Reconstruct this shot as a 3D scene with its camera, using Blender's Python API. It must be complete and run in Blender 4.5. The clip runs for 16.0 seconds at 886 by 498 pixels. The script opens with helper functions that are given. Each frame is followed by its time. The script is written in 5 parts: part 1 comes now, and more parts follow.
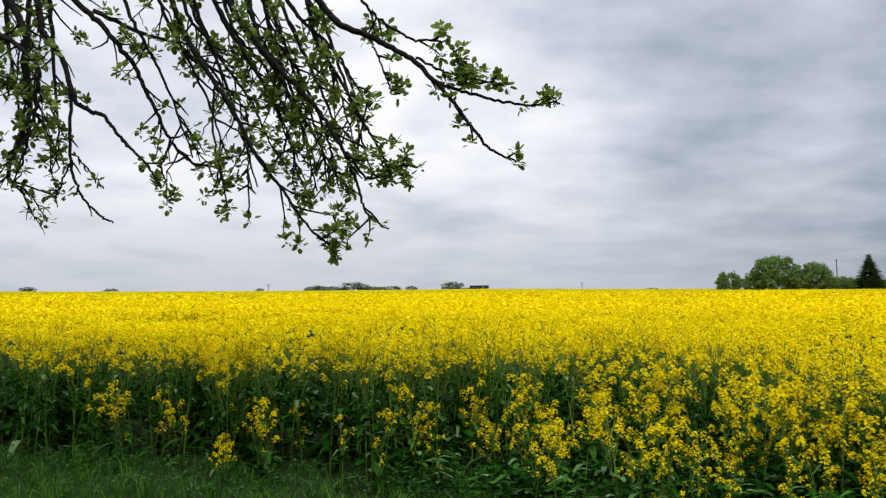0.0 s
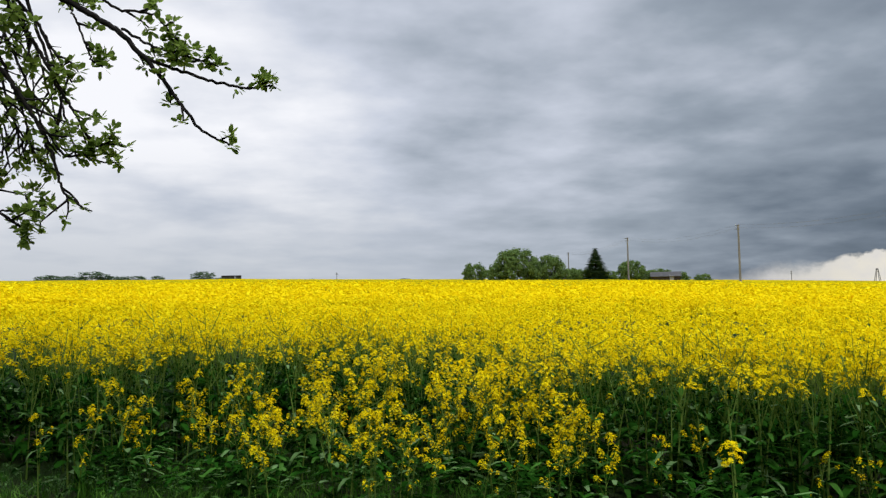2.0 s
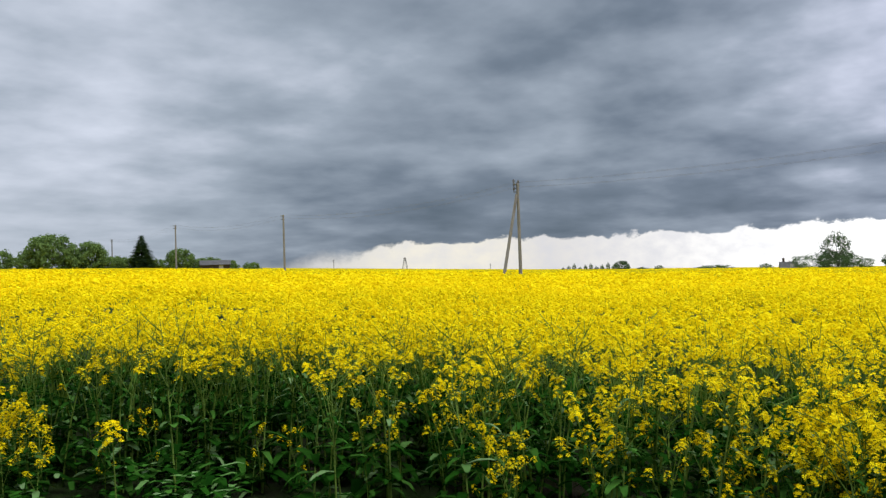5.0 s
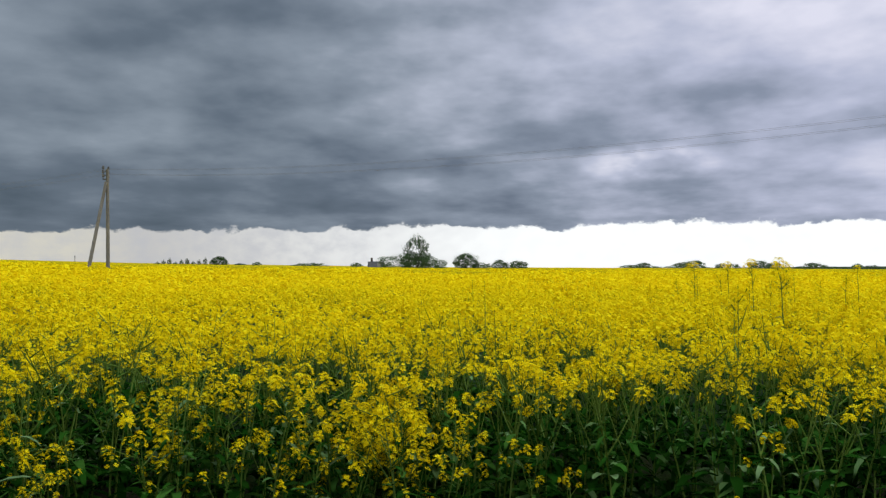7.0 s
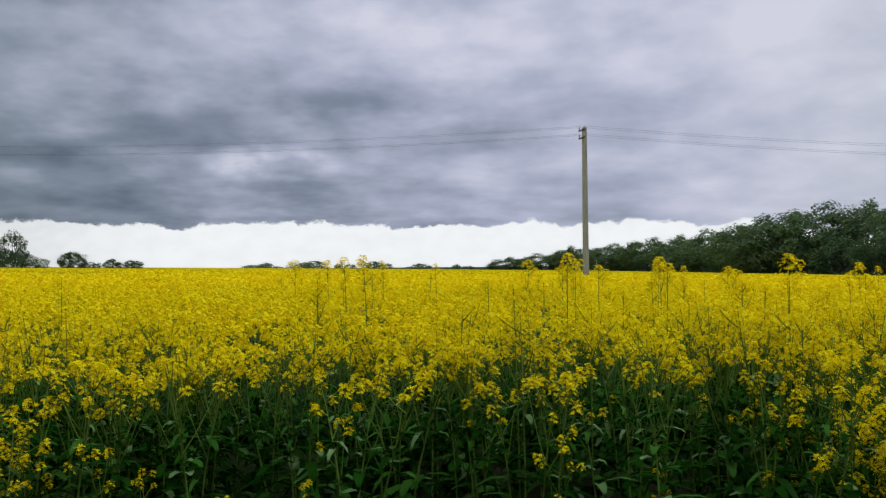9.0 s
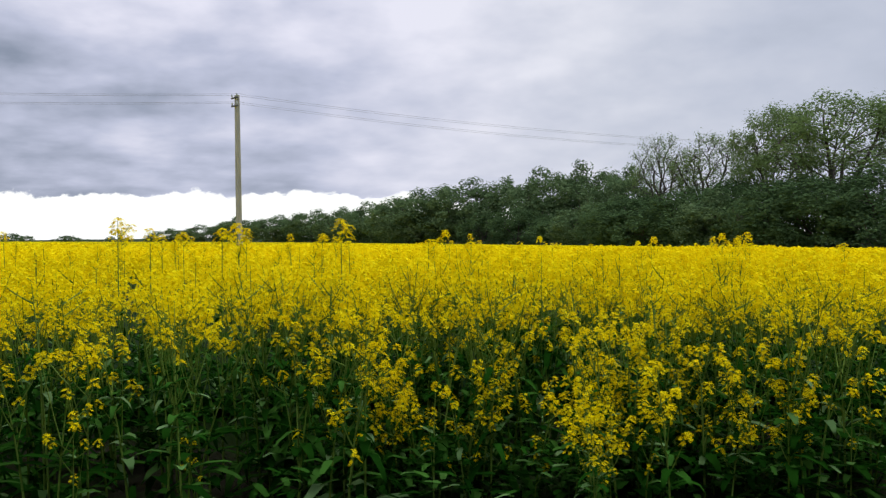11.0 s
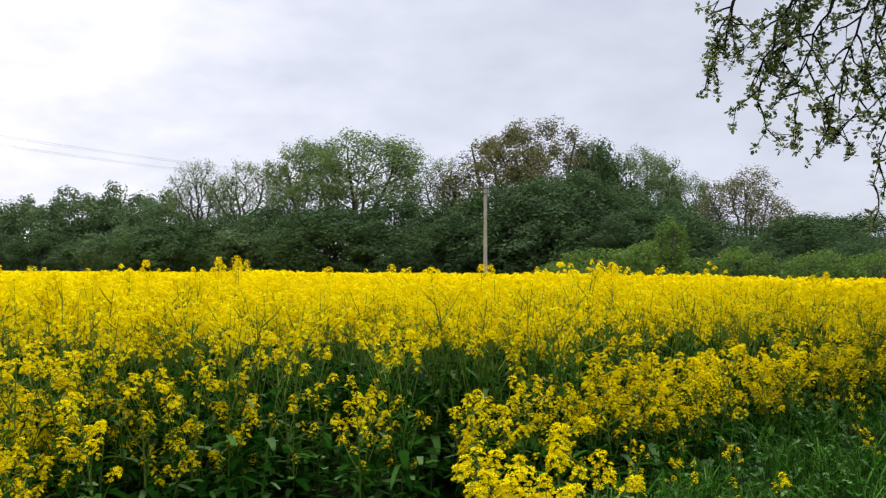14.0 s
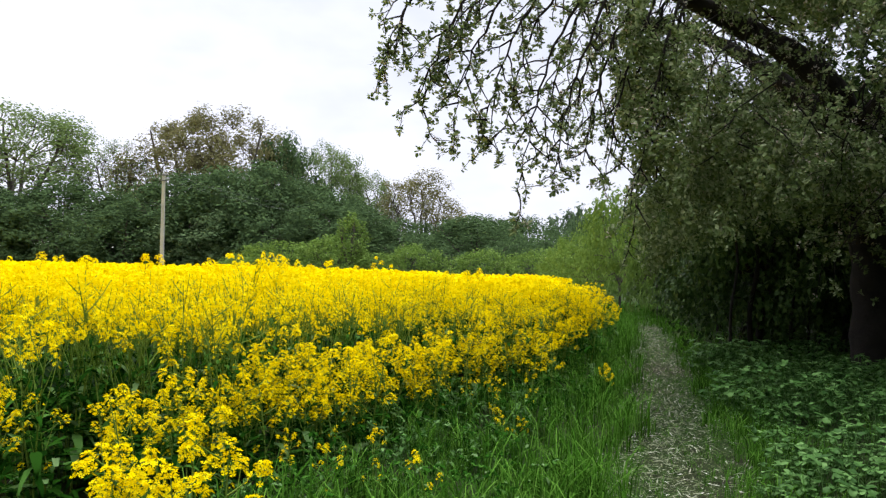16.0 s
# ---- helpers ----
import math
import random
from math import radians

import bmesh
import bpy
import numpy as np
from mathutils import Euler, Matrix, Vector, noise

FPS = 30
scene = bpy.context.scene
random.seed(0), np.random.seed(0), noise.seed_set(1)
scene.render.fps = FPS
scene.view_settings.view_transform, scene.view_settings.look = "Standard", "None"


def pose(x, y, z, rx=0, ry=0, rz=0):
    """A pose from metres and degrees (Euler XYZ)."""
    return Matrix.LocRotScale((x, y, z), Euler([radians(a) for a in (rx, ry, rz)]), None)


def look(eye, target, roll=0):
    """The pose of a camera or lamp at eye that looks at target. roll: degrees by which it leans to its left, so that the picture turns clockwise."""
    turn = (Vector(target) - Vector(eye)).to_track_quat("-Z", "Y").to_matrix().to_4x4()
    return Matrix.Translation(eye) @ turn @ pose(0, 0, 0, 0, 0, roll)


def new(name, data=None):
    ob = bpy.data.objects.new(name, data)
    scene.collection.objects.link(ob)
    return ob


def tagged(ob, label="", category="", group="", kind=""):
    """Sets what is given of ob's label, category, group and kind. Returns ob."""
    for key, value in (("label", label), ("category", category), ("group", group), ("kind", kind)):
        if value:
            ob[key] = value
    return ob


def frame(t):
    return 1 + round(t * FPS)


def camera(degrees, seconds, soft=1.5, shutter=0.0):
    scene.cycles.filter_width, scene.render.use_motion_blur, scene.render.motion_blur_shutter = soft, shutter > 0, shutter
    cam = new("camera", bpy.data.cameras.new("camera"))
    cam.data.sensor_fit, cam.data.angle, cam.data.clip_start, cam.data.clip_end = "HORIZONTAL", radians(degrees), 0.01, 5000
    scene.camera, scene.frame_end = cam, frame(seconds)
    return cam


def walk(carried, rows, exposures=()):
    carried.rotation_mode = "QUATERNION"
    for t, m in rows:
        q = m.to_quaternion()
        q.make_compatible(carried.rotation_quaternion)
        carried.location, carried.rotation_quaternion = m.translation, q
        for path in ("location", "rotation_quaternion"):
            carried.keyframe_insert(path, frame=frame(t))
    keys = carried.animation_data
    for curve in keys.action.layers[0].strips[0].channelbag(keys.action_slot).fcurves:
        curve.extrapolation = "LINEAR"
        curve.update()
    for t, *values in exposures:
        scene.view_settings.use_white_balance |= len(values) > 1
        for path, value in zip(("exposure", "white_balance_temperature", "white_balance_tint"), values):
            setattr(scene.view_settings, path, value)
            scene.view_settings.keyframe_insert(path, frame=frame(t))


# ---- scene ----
cam = camera(55.5, 16.0, 1.3)
PATH = [
    (0, (0.4, -0.089, 1.553), (0.31, 1.903, 1.712), -0.8),
    (0.5, (0.437, -0.073, 1.547), (0.469, 1.921, 1.71), -0.6),
    (1, (0.497, -0.049, 1.546), (0.655, 1.939, 1.698), -0.8),
    (1.5, (0.56, -0.064, 1.537), (0.855, 1.909, 1.682), -1.1),
    (2, (0.652, -0.086, 1.531), (1.133, 1.851, 1.657), -1.2),
    (2.5, (0.75, -0.118, 1.53), (1.373, 1.779, 1.641), -0.9),
    (3, (0.853, -0.157, 1.529), (1.6, 1.695, 1.638), -1.0),
    (3.2, (0.903, -0.171, 1.527), (1.698, 1.661, 1.638), -1.1),
    (5.3, (1.232, -0.483, 1.484), (2.732, 0.838, 1.54), -1.9),
    (5.5, (1.277, -0.475, 1.486), (2.856, 0.752, 1.534), -1.8),
    (6, (1.304, -0.495, 1.49), (3.045, 0.489, 1.54), -1.2),
    (6.5, (1.347, -0.521, 1.49), (3.188, 0.257, 1.538), -1.1),
    (7, (1.359, -0.553, 1.485), (3.244, 0.115, 1.524), -0.7),
    (7.5, (1.355, -0.606, 1.489), (3.304, -0.159, 1.521), -0.4),
    (8, (1.363, -0.66, 1.476), (3.352, -0.451, 1.508), -0.5),
    (8.5, (1.343, -0.713, 1.472), (3.343, -0.725, 1.5), -0.4),
    (9, (1.326, -0.763, 1.46), (3.316, -0.963, 1.49), -0.5),
    (9.5, (1.3, -0.84, 1.448), (3.258, -1.246, 1.488), -1.2),
    (10, (1.277, -1.012, 1.455), (3.181, -1.624, 1.47), -1.3),
    (10.2, (1.278, -1.095, 1.452), (3.156, -1.783, 1.45), -1.3),
    (12.3, (1.087, -1.888, 1.351), (2.603, -3.192, 1.323), 0.6),
    (12.5, (1.084, -1.92, 1.349), (2.546, -3.284, 1.328), 0.5),
    (13, (1.074, -1.946, 1.352), (2.394, -3.449, 1.318), 0.0),
    (13.5, (1.053, -1.944, 1.371), (2.236, -3.557, 1.348), -0.1),
    (14, (1.015, -1.947, 1.379), (2.056, -3.654, 1.389), -0.1),
    (14.5, (0.972, -1.941, 1.385), (1.854, -3.736, 1.395), -0.2),
    (15, (0.928, -1.947, 1.382), (1.646, -3.814, 1.383), 0.1),
    (15.5, (0.894, -1.944, 1.379), (1.435, -3.869, 1.384), 0.8),
    (16, (0.847, -1.942, 1.374), (1.2, -3.91, 1.376), 1.4),
]
walk(cam, [(t, look(eye, target, roll)) for t, eye, target, roll in PATH],
     [(0.0, 0.02, 6450, 10), (1.0, -0.08, 6450, 10), (3.0, 0.04, 6350, 10), (5.5, 0.12, 6350, 10), (7.0, -0.34, 6280, 8), (9.0, -0.56, 6220, 8), (10.0, -0.42, 6300, 8), (12.5, 0.04, 6500, 7), (14.5, 0.40, 6650, 10), (16.0, 0.76, 6700, 11)])

rng = np.random.default_rng(7)

# ---------------------------------------------------------------- node helpers


def material(name):
    m = bpy.data.materials.new(name)
    m.use_nodes = True
    nt = m.node_tree
    nt.nodes.clear()
    out = nt.nodes.new("ShaderNodeOutputMaterial")
    return m, nt, out


def node(nt, kind, **values):
    n = nt.nodes.new(kind)
    for key, value in values.items():
        n.inputs[key.replace("_", " ")].default_value = value
    return n


def math_node(nt, op, a, b=None, c=None):
    n = nt.nodes.new("ShaderNodeMath")
    n.operation = op
    for i, v in enumerate((a, b, c)):
        if v is None:
            continue
        if isinstance(v, (int, float)):
            n.inputs[i].default_value = v
        else:
            nt.links.new(v, n.inputs[i])
    return n.outputs[0]


def ramp(nt, source, stops, ease=False):
    n = nt.nodes.new("ShaderNodeValToRGB")
    n.color_ramp.interpolation = "EASE" if ease else "LINEAR"
    while len(n.color_ramp.elements) < len(stops):
        n.color_ramp.elements.new(0.5)
    for e, (p, c) in zip(n.color_ramp.elements, stops):
        e.position = p
        e.color = (*c, 1) if len(c) == 3 else c
    nt.links.new(source, n.inputs[0])
    return n.outputs[0]


def span(nt, source, lo, hi, a=0.0, b=1.0):
    n = nt.nodes.new("ShaderNodeMapRange")
    n.interpolation_type = "SMOOTHSTEP"
    for i, v in enumerate((lo, hi, a, b)):
        n.inputs[1 + i].default_value = v
    nt.links.new(source, n.inputs[0])
    return n.outputs[0]


def mix_colour(nt, fac, a, b, mode="MIX"):
    n = nt.nodes.new("ShaderNodeMix")
    n.data_type, n.blend_type = "RGBA", mode
    for sock, v in ((n.inputs[0], fac), (n.inputs[6], a), (n.inputs[7], b)):
        if isinstance(v, (int, float)):
            sock.default_value = v
        elif isinstance(v, tuple):
            sock.default_value = (*v, 1)
        else:
            nt.links.new(v, sock)
    return n.outputs[2]


def noise_tex(nt, scale, detail=4.0, rough=0.5, vector=None, kind="Object"):
    n = nt.nodes.new("ShaderNodeTexNoise")
    n.inputs["Scale"].default_value, n.inputs["Detail"].default_value, n.inputs["Roughness"].default_value = scale, detail, rough
    if vector is None:
        vector = nt.nodes.new("ShaderNodeTexCoord").outputs[kind]
    nt.links.new(vector, n.inputs["Vector"])
    return n.outputs["Fac"]


# ---------------------------------------------------------------- sky and sun
THIN_AZ, THIN_EL = 84.2, 6.6  # the thin place in the storm cloud
SUN_AZ, SUN_EL = 168.0, 58.0  # clockwise from +y, above the ground


def build_sky():
    world = bpy.data.worlds.new("world")
    scene.world = world
    world.use_nodes = True
    nt = world.node_tree
    nt.nodes.clear()
    out = nt.nodes.new("ShaderNodeOutputWorld")
    back = nt.nodes.new("ShaderNodeBackground")
    nt.links.new(back.outputs[0], out.inputs[0])
    co = nt.nodes.new("ShaderNodeTexCoord").outputs["Generated"]
    sep = nt.nodes.new("ShaderNodeSeparateXYZ")
    nt.links.new(co, sep.inputs[0])
    x, y, z = sep.outputs
    elev = math_node(nt, "MULTIPLY", math_node(nt, "ARCSINE", z), 57.2958)
    azim = math_node(nt, "ADD", math_node(nt, "MULTIPLY", math_node(nt, "ARCTAN2", math_node(nt, "MULTIPLY", y, -1.0), x), 57.2958), 90.0)
    # the clouds hang as a flat layer: seen near the horizon they crowd together
    zz = math_node(nt, "ADD", math_node(nt, "MAXIMUM", z, 0.0), 0.16)
    flat = nt.nodes.new("ShaderNodeCombineXYZ")
    nt.links.new(math_node(nt, "DIVIDE", x, zz), flat.inputs[0])
    nt.links.new(math_node(nt, "DIVIDE", y, zz), flat.inputs[1])
    plane = flat.outputs[0]
    big = noise_tex(nt, 0.8, 2.0, 0.5, plane)
    # close to the horizon the layer shows its side: billows that keep their shape
    side = nt.nodes.new("ShaderNodeMapping")
    side.inputs["Scale"].default_value = (1.0, 1.0, 2.1)
    nt.links.new(co, side.inputs[0])
    mid = noise_tex(nt, 3.0, 3.0, 0.45, side.outputs[0])
    fine = noise_tex(nt, 9.0, 3.5, 0.5, side.outputs[0])
    rolls = noise_tex(nt, 2.3, 5.0, 0.52, plane)
    cover = math_node(nt, "ADD", math_node(nt, "MULTIPLY", big, 0.22), math_node(nt, "ADD", math_node(nt, "MULTIPLY", rolls, 0.38), math_node(nt, "ADD", math_node(nt, "MULTIPLY", mid, 0.30), math_node(nt, "MULTIPLY", fine, 0.10))))
    # how light the cloud is, by direction: a storm in the east, thin cloud in the south
    lean = math_node(nt, "MULTIPLY", math_node(nt, "MULTIPLY", math_node(nt, "SUBTRACT", math_node(nt, "MINIMUM", elev, 18.0), 6.0), 0.55), math_node(nt, "MULTIPLY", span(nt, azim, -8.0, 8.0), span(nt, azim, 34.0, 60.0, 1.0, 0.0)))
    turn = math_node(nt, "ADD", math_node(nt, "DIVIDE", math_node(nt, "ADD", azim, lean), 360.0), 0.25)
    base_light = ramp(nt, turn, [((a + 90) / 360, (v, v, v)) for a, v in ((-90, 0.74), (-24, 0.86), (-8, 1.0), (5, 0.87), (14, 0.76), (25, 0.58), (42, 0.38), (52, 0.39), (62, 0.48), (74, 0.55), (90, 0.68), (105, 0.78), (117, 0.86), (130, 0.80), (148, 0.76), (166, 0.71), (185, 0.68), (270, 0.70))])
    low_dark = math_node(nt, "MULTIPLY", math_node(nt, "MULTIPLY", span(nt, elev, 2.0, 13.0, -0.15, 0.0), span(nt, azim, 10.0, 26.0)), span(nt, azim, 90.0, 120.0, 1.0, 0.0))
    low_dark = math_node(nt, "ADD", low_dark, math_node(nt, "MULTIPLY", span(nt, elev, 4.0, 13.0, -0.02, 0.14), math_node(nt, "MULTIPLY", span(nt, azim, 10.0, 26.0), span(nt, azim, 34.0, 48.0, 1.0, -0.25))))
    contrast = math_node(nt, "SUBTRACT", math_node(nt, "ADD", span(nt, azim, -5.0, 45.0, 1.6, 1.45), span(nt, azim, 55.0, 80.0, 0.0, 0.3)), span(nt, azim, 88.0, 135.0, 0.0, 1.6))
    high = math_node(nt, "MULTIPLY", math_node(nt, "MULTIPLY", span(nt, elev, 6.0, 16.0, 0.0, 0.17), span(nt, azim, 55.0, 72.0)), span(nt, azim, 120.0, 150.0, 1.0, 0.0))
    lit = math_node(nt, "ADD", math_node(nt, "MULTIPLY", math_node(nt, "SUBTRACT", cover, 0.5), contrast), math_node(nt, "ADD", math_node(nt, "ADD", base_light, high), low_dark))
    # torn, billowing undersides in the east, with one thin place where light comes through
    billow = noise_tex(nt, 15.0, 3.5, 0.5, side.outputs[0])
    torn = math_node(nt, "MULTIPLY", math_node(nt, "ADD", math_node(nt, "SUBTRACT", fine, 0.5), math_node(nt, "MULTIPLY", math_node(nt, "SUBTRACT", billow, 0.5), 0.6)), math_node(nt, "MULTIPLY", span(nt, azim, 20.0, 70.0, 0.05, 0.32), span(nt, azim, 120.0, 150.0, 1.0, 0.4)))
    across = math_node(nt, "DIVIDE", math_node(nt, "SUBTRACT", azim, THIN_AZ), 5.5)
    upward = math_node(nt, "DIVIDE", math_node(nt, "SUBTRACT", elev, THIN_EL), 1.5)
    gap = span(nt, math_node(nt, "ADD", math_node(nt, "MULTIPLY", across, across), math_node(nt, "MULTIPLY", upward, upward)), 0.0, 1.0, 1.0, 0.0)
    thin = math_node(nt, "MULTIPLY", gap, span(nt, billow, 0.30, 0.60, 0.16, 0.40))
    lit = math_node(nt, "ADD", lit, math_node(nt, "ADD", torn, thin))
    cloud = ramp(nt, lit, [(0.0, (0.085, 0.115, 0.15)), (0.25, (0.168, 0.207, 0.259)), (0.5, (0.335, 0.385, 0.45)), (0.75, (0.64, 0.68, 0.77)), (1.0, (1.0, 1.0, 1.03))])
    cloud = mix_colour(nt, 1.0, cloud, mix_colour(nt, math_node(nt, "MULTIPLY", math_node(nt, "MULTIPLY", span(nt, azim, 50.0, 95.0), span(nt, azim, 108.0, 132.0, 1.0, 0.5)), span(nt, azim, 210.0, 265.0, 1.0, 0.0)), (1.0, 1.0, 1.0), (0.99, 0.965, 1.075)), "MULTIPLY")
    # clear strip under the ragged base of the storm
    edge_noise = nt.nodes.new("ShaderNodeCombineXYZ")
    nt.links.new(math_node(nt, "MULTIPLY", azim, 0.35), edge_noise.inputs[0])
    nt.links.new(math_node(nt, "MULTIPLY", elev, 0.5), edge_noise.inputs[1])
    wob = noise_tex(nt, 1.0, 6.0, 0.6, edge_noise.outputs[0])
    base = math_node(nt, "ADD", math_node(nt, "MULTIPLY", math_node(nt, "SUBTRACT", wob, 0.5), 2.4),
                     math_node(nt, "SUBTRACT", math_node(nt, "MULTIPLY", span(nt, azim, 25.0, 44.0), 2.55), math_node(nt, "MULTIPLY", span(nt, azim, 108.0, 140.0), 2.55)))
    above = math_node(nt, "SUBTRACT", elev, base)
    strip = span(nt, math_node(nt, "DIVIDE", above, span(nt, azim, 28.0, 42.0, 12.0, 1.0)), -0.12, 0.10, 1.0, 0.0)
    strip_col = mix_colour(nt, span(nt, azim, 46.0, 80.0), mix_colour(nt, span(nt, azim, 30.0, 42.0), (0.48, 0.48, 0.50), mix_colour(nt, span(nt, azim, 46.0, 52.0), (0.86, 0.81, 0.70), (0.70, 0.67, 0.64))), (1.4, 1.39, 1.37))
    strip_col = mix_colour(nt, math_node(nt, "MULTIPLY", span(nt, noise_tex(nt, 2.0, 4.0, 0.55, edge_noise.outputs[0]), 0.3, 0.75), math_node(nt, "MULTIPLY", span(nt, azim, 34.0, 50.0, 0.3, 0.55), span(nt, azim, 58.0, 76.0, 1.0, 0.2))), strip_col, (0.64, 0.64, 0.69))
    low = mix_colour(nt, strip, cloud, strip_col)
    # pale haze at the horizon in the north
    haze = math_node(nt, "MULTIPLY", span(nt, elev, 1.0, 12.0, 1.0, 0.0), span(nt, azim, 10.0, 35.0, 1.0, 0.0))
    hazed = mix_colour(nt, math_node(nt, "MULTIPLY", haze, 0.7), low, (0.425, 0.47, 0.53))
    # an overcast sky is brightest overhead
    lift = span(nt, elev, 18.0, 70.0, 1.0, 2.6)
    scaled = nt.nodes.new("ShaderNodeVectorMath")
    scaled.operation = "SCALE"
    nt.links.new(hazed, scaled.inputs[0])
    nt.links.new(lift, scaled.inputs["Scale"])
    # the blue sky behind the clouds
    sky = nt.nodes.new("ShaderNodeTexSky")
    sky.sky_type, sky.sun_disc = "NISHITA", False
    sky.sun_elevation, sky.sun_rotation = radians(SUN_EL), radians(SUN_AZ)
    dim = nt.nodes.new("ShaderNodeVectorMath")
    dim.operation = "SCALE"
    dim.inputs["Scale"].default_value = 0.06
    nt.links.new(sky.outputs[0], dim.inputs[0])
    nt.links.new(mix_colour(nt, 0.96, dim.outputs[0], scaled.outputs[0]), back.inputs[0])
    back.inputs[1].default_value = 1.0


build_sky()
sun = new("sun", bpy.data.lights.new("sun", "SUN"))
sun.data.energy, sun.data.angle, sun.data.color = 1.6, radians(25), (1.0, 0.98, 0.95)
sun.matrix_world = look((0, 0, 0), (-math.sin(radians(SUN_AZ)) * math.cos(radians(SUN_EL)), -math.cos(radians(SUN_AZ)) * math.cos(radians(SUN_EL)), -math.sin(radians(SUN_EL))))

# ---------------------------------------------------------------- materials


def leafy(name, stops, gloss=0.45, through_light=0.3, sheen=0.05, patch=None, patch_scale=0.4):
    """Leaves, blades, petals: a colour that varies from piece to piece, partly lit through."""
    m, nt, out = material(name)
    geo = nt.nodes.new("ShaderNodeNewGeometry")
    col = ramp(nt, geo.outputs["Random Per Island"], stops)
    if patch:
        col = mix_colour(nt, span(nt, noise_tex(nt, patch_scale, 3.0), 0.35, 0.65), col, patch)
    bs = node(nt, "ShaderNodeBsdfPrincipled", Roughness=gloss)
    bs.inputs["Specular IOR Level"].default_value = sheen
    tr = nt.nodes.new("ShaderNodeBsdfTranslucent")
    mx = nt.nodes.new("ShaderNodeMixShader")
    mx.inputs[0].default_value = through_light
    nt.links.new(col, bs.inputs["Base Color"])
    nt.links.new(col, tr.inputs[0])
    nt.links.new(bs.outputs[0], mx.inputs[1])
    nt.links.new(tr.outputs[0], mx.inputs[2])
    nt.links.new(mx.outputs[0], out.inputs[0])
    return m


def solid(name, stops, scale, gloss=0.8, bump=0.3, bump_scale=40.0, stretch=None, metal=0.0):
    m, nt, out = material(name)
    vec = nt.nodes.new("ShaderNodeTexCoord").outputs["Object"]
    if stretch:
        mp = nt.nodes.new("ShaderNodeMapping")
        mp.inputs["Scale"].default_value = stretch
        nt.links.new(vec, mp.inputs[0])
        vec = mp.outputs[0]
    coarse, grain = noise_tex(nt, scale, 5.0, 0.6, vec), noise_tex(nt, bump_scale, 4.0, 0.6, vec)
    col = ramp(nt, math_node(nt, "ADD", math_node(nt, "MULTIPLY", coarse, 0.65), math_node(nt, "MULTIPLY", grain, 0.35)), stops)
    bs = node(nt, "ShaderNodeBsdfPrincipled", Roughness=gloss, Metallic=metal)
    bs.inputs["Specular IOR Level"].default_value = 0.5 if gloss < 0.7 else 0.15
    nt.links.new(col, bs.inputs["Base Color"])
    bp = node(nt, "ShaderNodeBump", Strength=bump, Distance=0.02)
    nt.links.new(grain, bp.inputs["Height"])
    nt.links.new(bp.outputs[0], bs.inputs["Normal"])
    nt.links.new(bs.outputs[0], out.inputs[0])
    return m


PETAL = leafy("petal", [(0.0, (0.76, 0.56, 0.002)), (0.5, (0.88, 0.70, 0.003)), (1.0, (0.93, 0.80, 0.012))], 0.7, 0.3, 0.0)
STEM = leafy("rape_stem", [(0.0, (0.085, 0.155, 0.018)), (1.0, (0.20, 0.30, 0.06))], 0.6, 0.05, 0.0)
# darkest stop deepened to pass for shaded hollows, palest stop painted in for glints
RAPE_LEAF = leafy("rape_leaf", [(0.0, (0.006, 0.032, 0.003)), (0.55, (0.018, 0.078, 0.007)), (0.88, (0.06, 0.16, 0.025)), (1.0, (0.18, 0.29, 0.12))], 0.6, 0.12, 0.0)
GRASS = leafy("grass_blade", [(0.0, (0.012, 0.040, 0.004)), (0.6, (0.05, 0.15, 0.014)), (1.0, (0.14, 0.30, 0.045))], 0.6, 0.3, 0.0)
NETTLE = leafy("herb_leaf", [(0.0, (0.03, 0.085, 0.018)), (0.6, (0.07, 0.165, 0.038)), (1.0, (0.14, 0.27, 0.08))], 0.5, 0.25)
APPLE_LEAF = leafy("apple_leaf", [(0.0, (0.075, 0.125, 0.018)), (0.6, (0.16, 0.245, 0.038)), (1.0, (0.27, 0.37, 0.08))], 0.4, 0.5)
APPLE_DARK = leafy("orchard_leaf", [(0.0, (0.065, 0.10, 0.03)), (0.6, (0.16, 0.225, 0.085)), (1.0, (0.34, 0.39, 0.22))], 0.5, 0.35, 0.06)
BLOSSOM = leafy("apple_blossom", [(0.0, (0.30, 0.23, 0.16)), (0.6, (0.48, 0.43, 0.36)), (1.0, (0.78, 0.76, 0.72))], 0.6, 0.3)
BARK = solid("bark", [(0.3, (0.007, 0.006, 0.005)), (0.7, (0.022, 0.019, 0.016))], 6.0, 0.9, 0.8, 30.0)
BARK_GREY = solid("grey_bark", [(0.3, (0.045, 0.04, 0.034)), (0.7, (0.105, 0.092, 0.078))], 3.0, 0.9, 0.6, 20.0)
POLE_WOOD = solid("weathered_wood", [(0.3, (0.25, 0.25, 0.24)), (0.7, (0.45, 0.45, 0.44))], 1.5, 0.85, 0.4, 25.0, (4, 4, 0.3))
CONCRETE = solid("weathered_concrete", [(0.3, (0.22, 0.225, 0.21)), (0.7, (0.40, 0.405, 0.39))], 1.5, 0.9, 0.4, 18.0, (3, 3, 0.6))
POLE_DARK = solid("tarred_pole", [(0.3, (0.13, 0.12, 0.11)), (0.7, (0.27, 0.26, 0.24))], 1.5, 0.85, 0.4, 25.0, (4, 4, 0.3))
STEEL = solid("galvanised_steel", [(0.3, (0.06, 0.065, 0.07)), (0.7, (0.13, 0.135, 0.14))], 8.0, 0.6, 0.1, 60.0, None, 0.5)
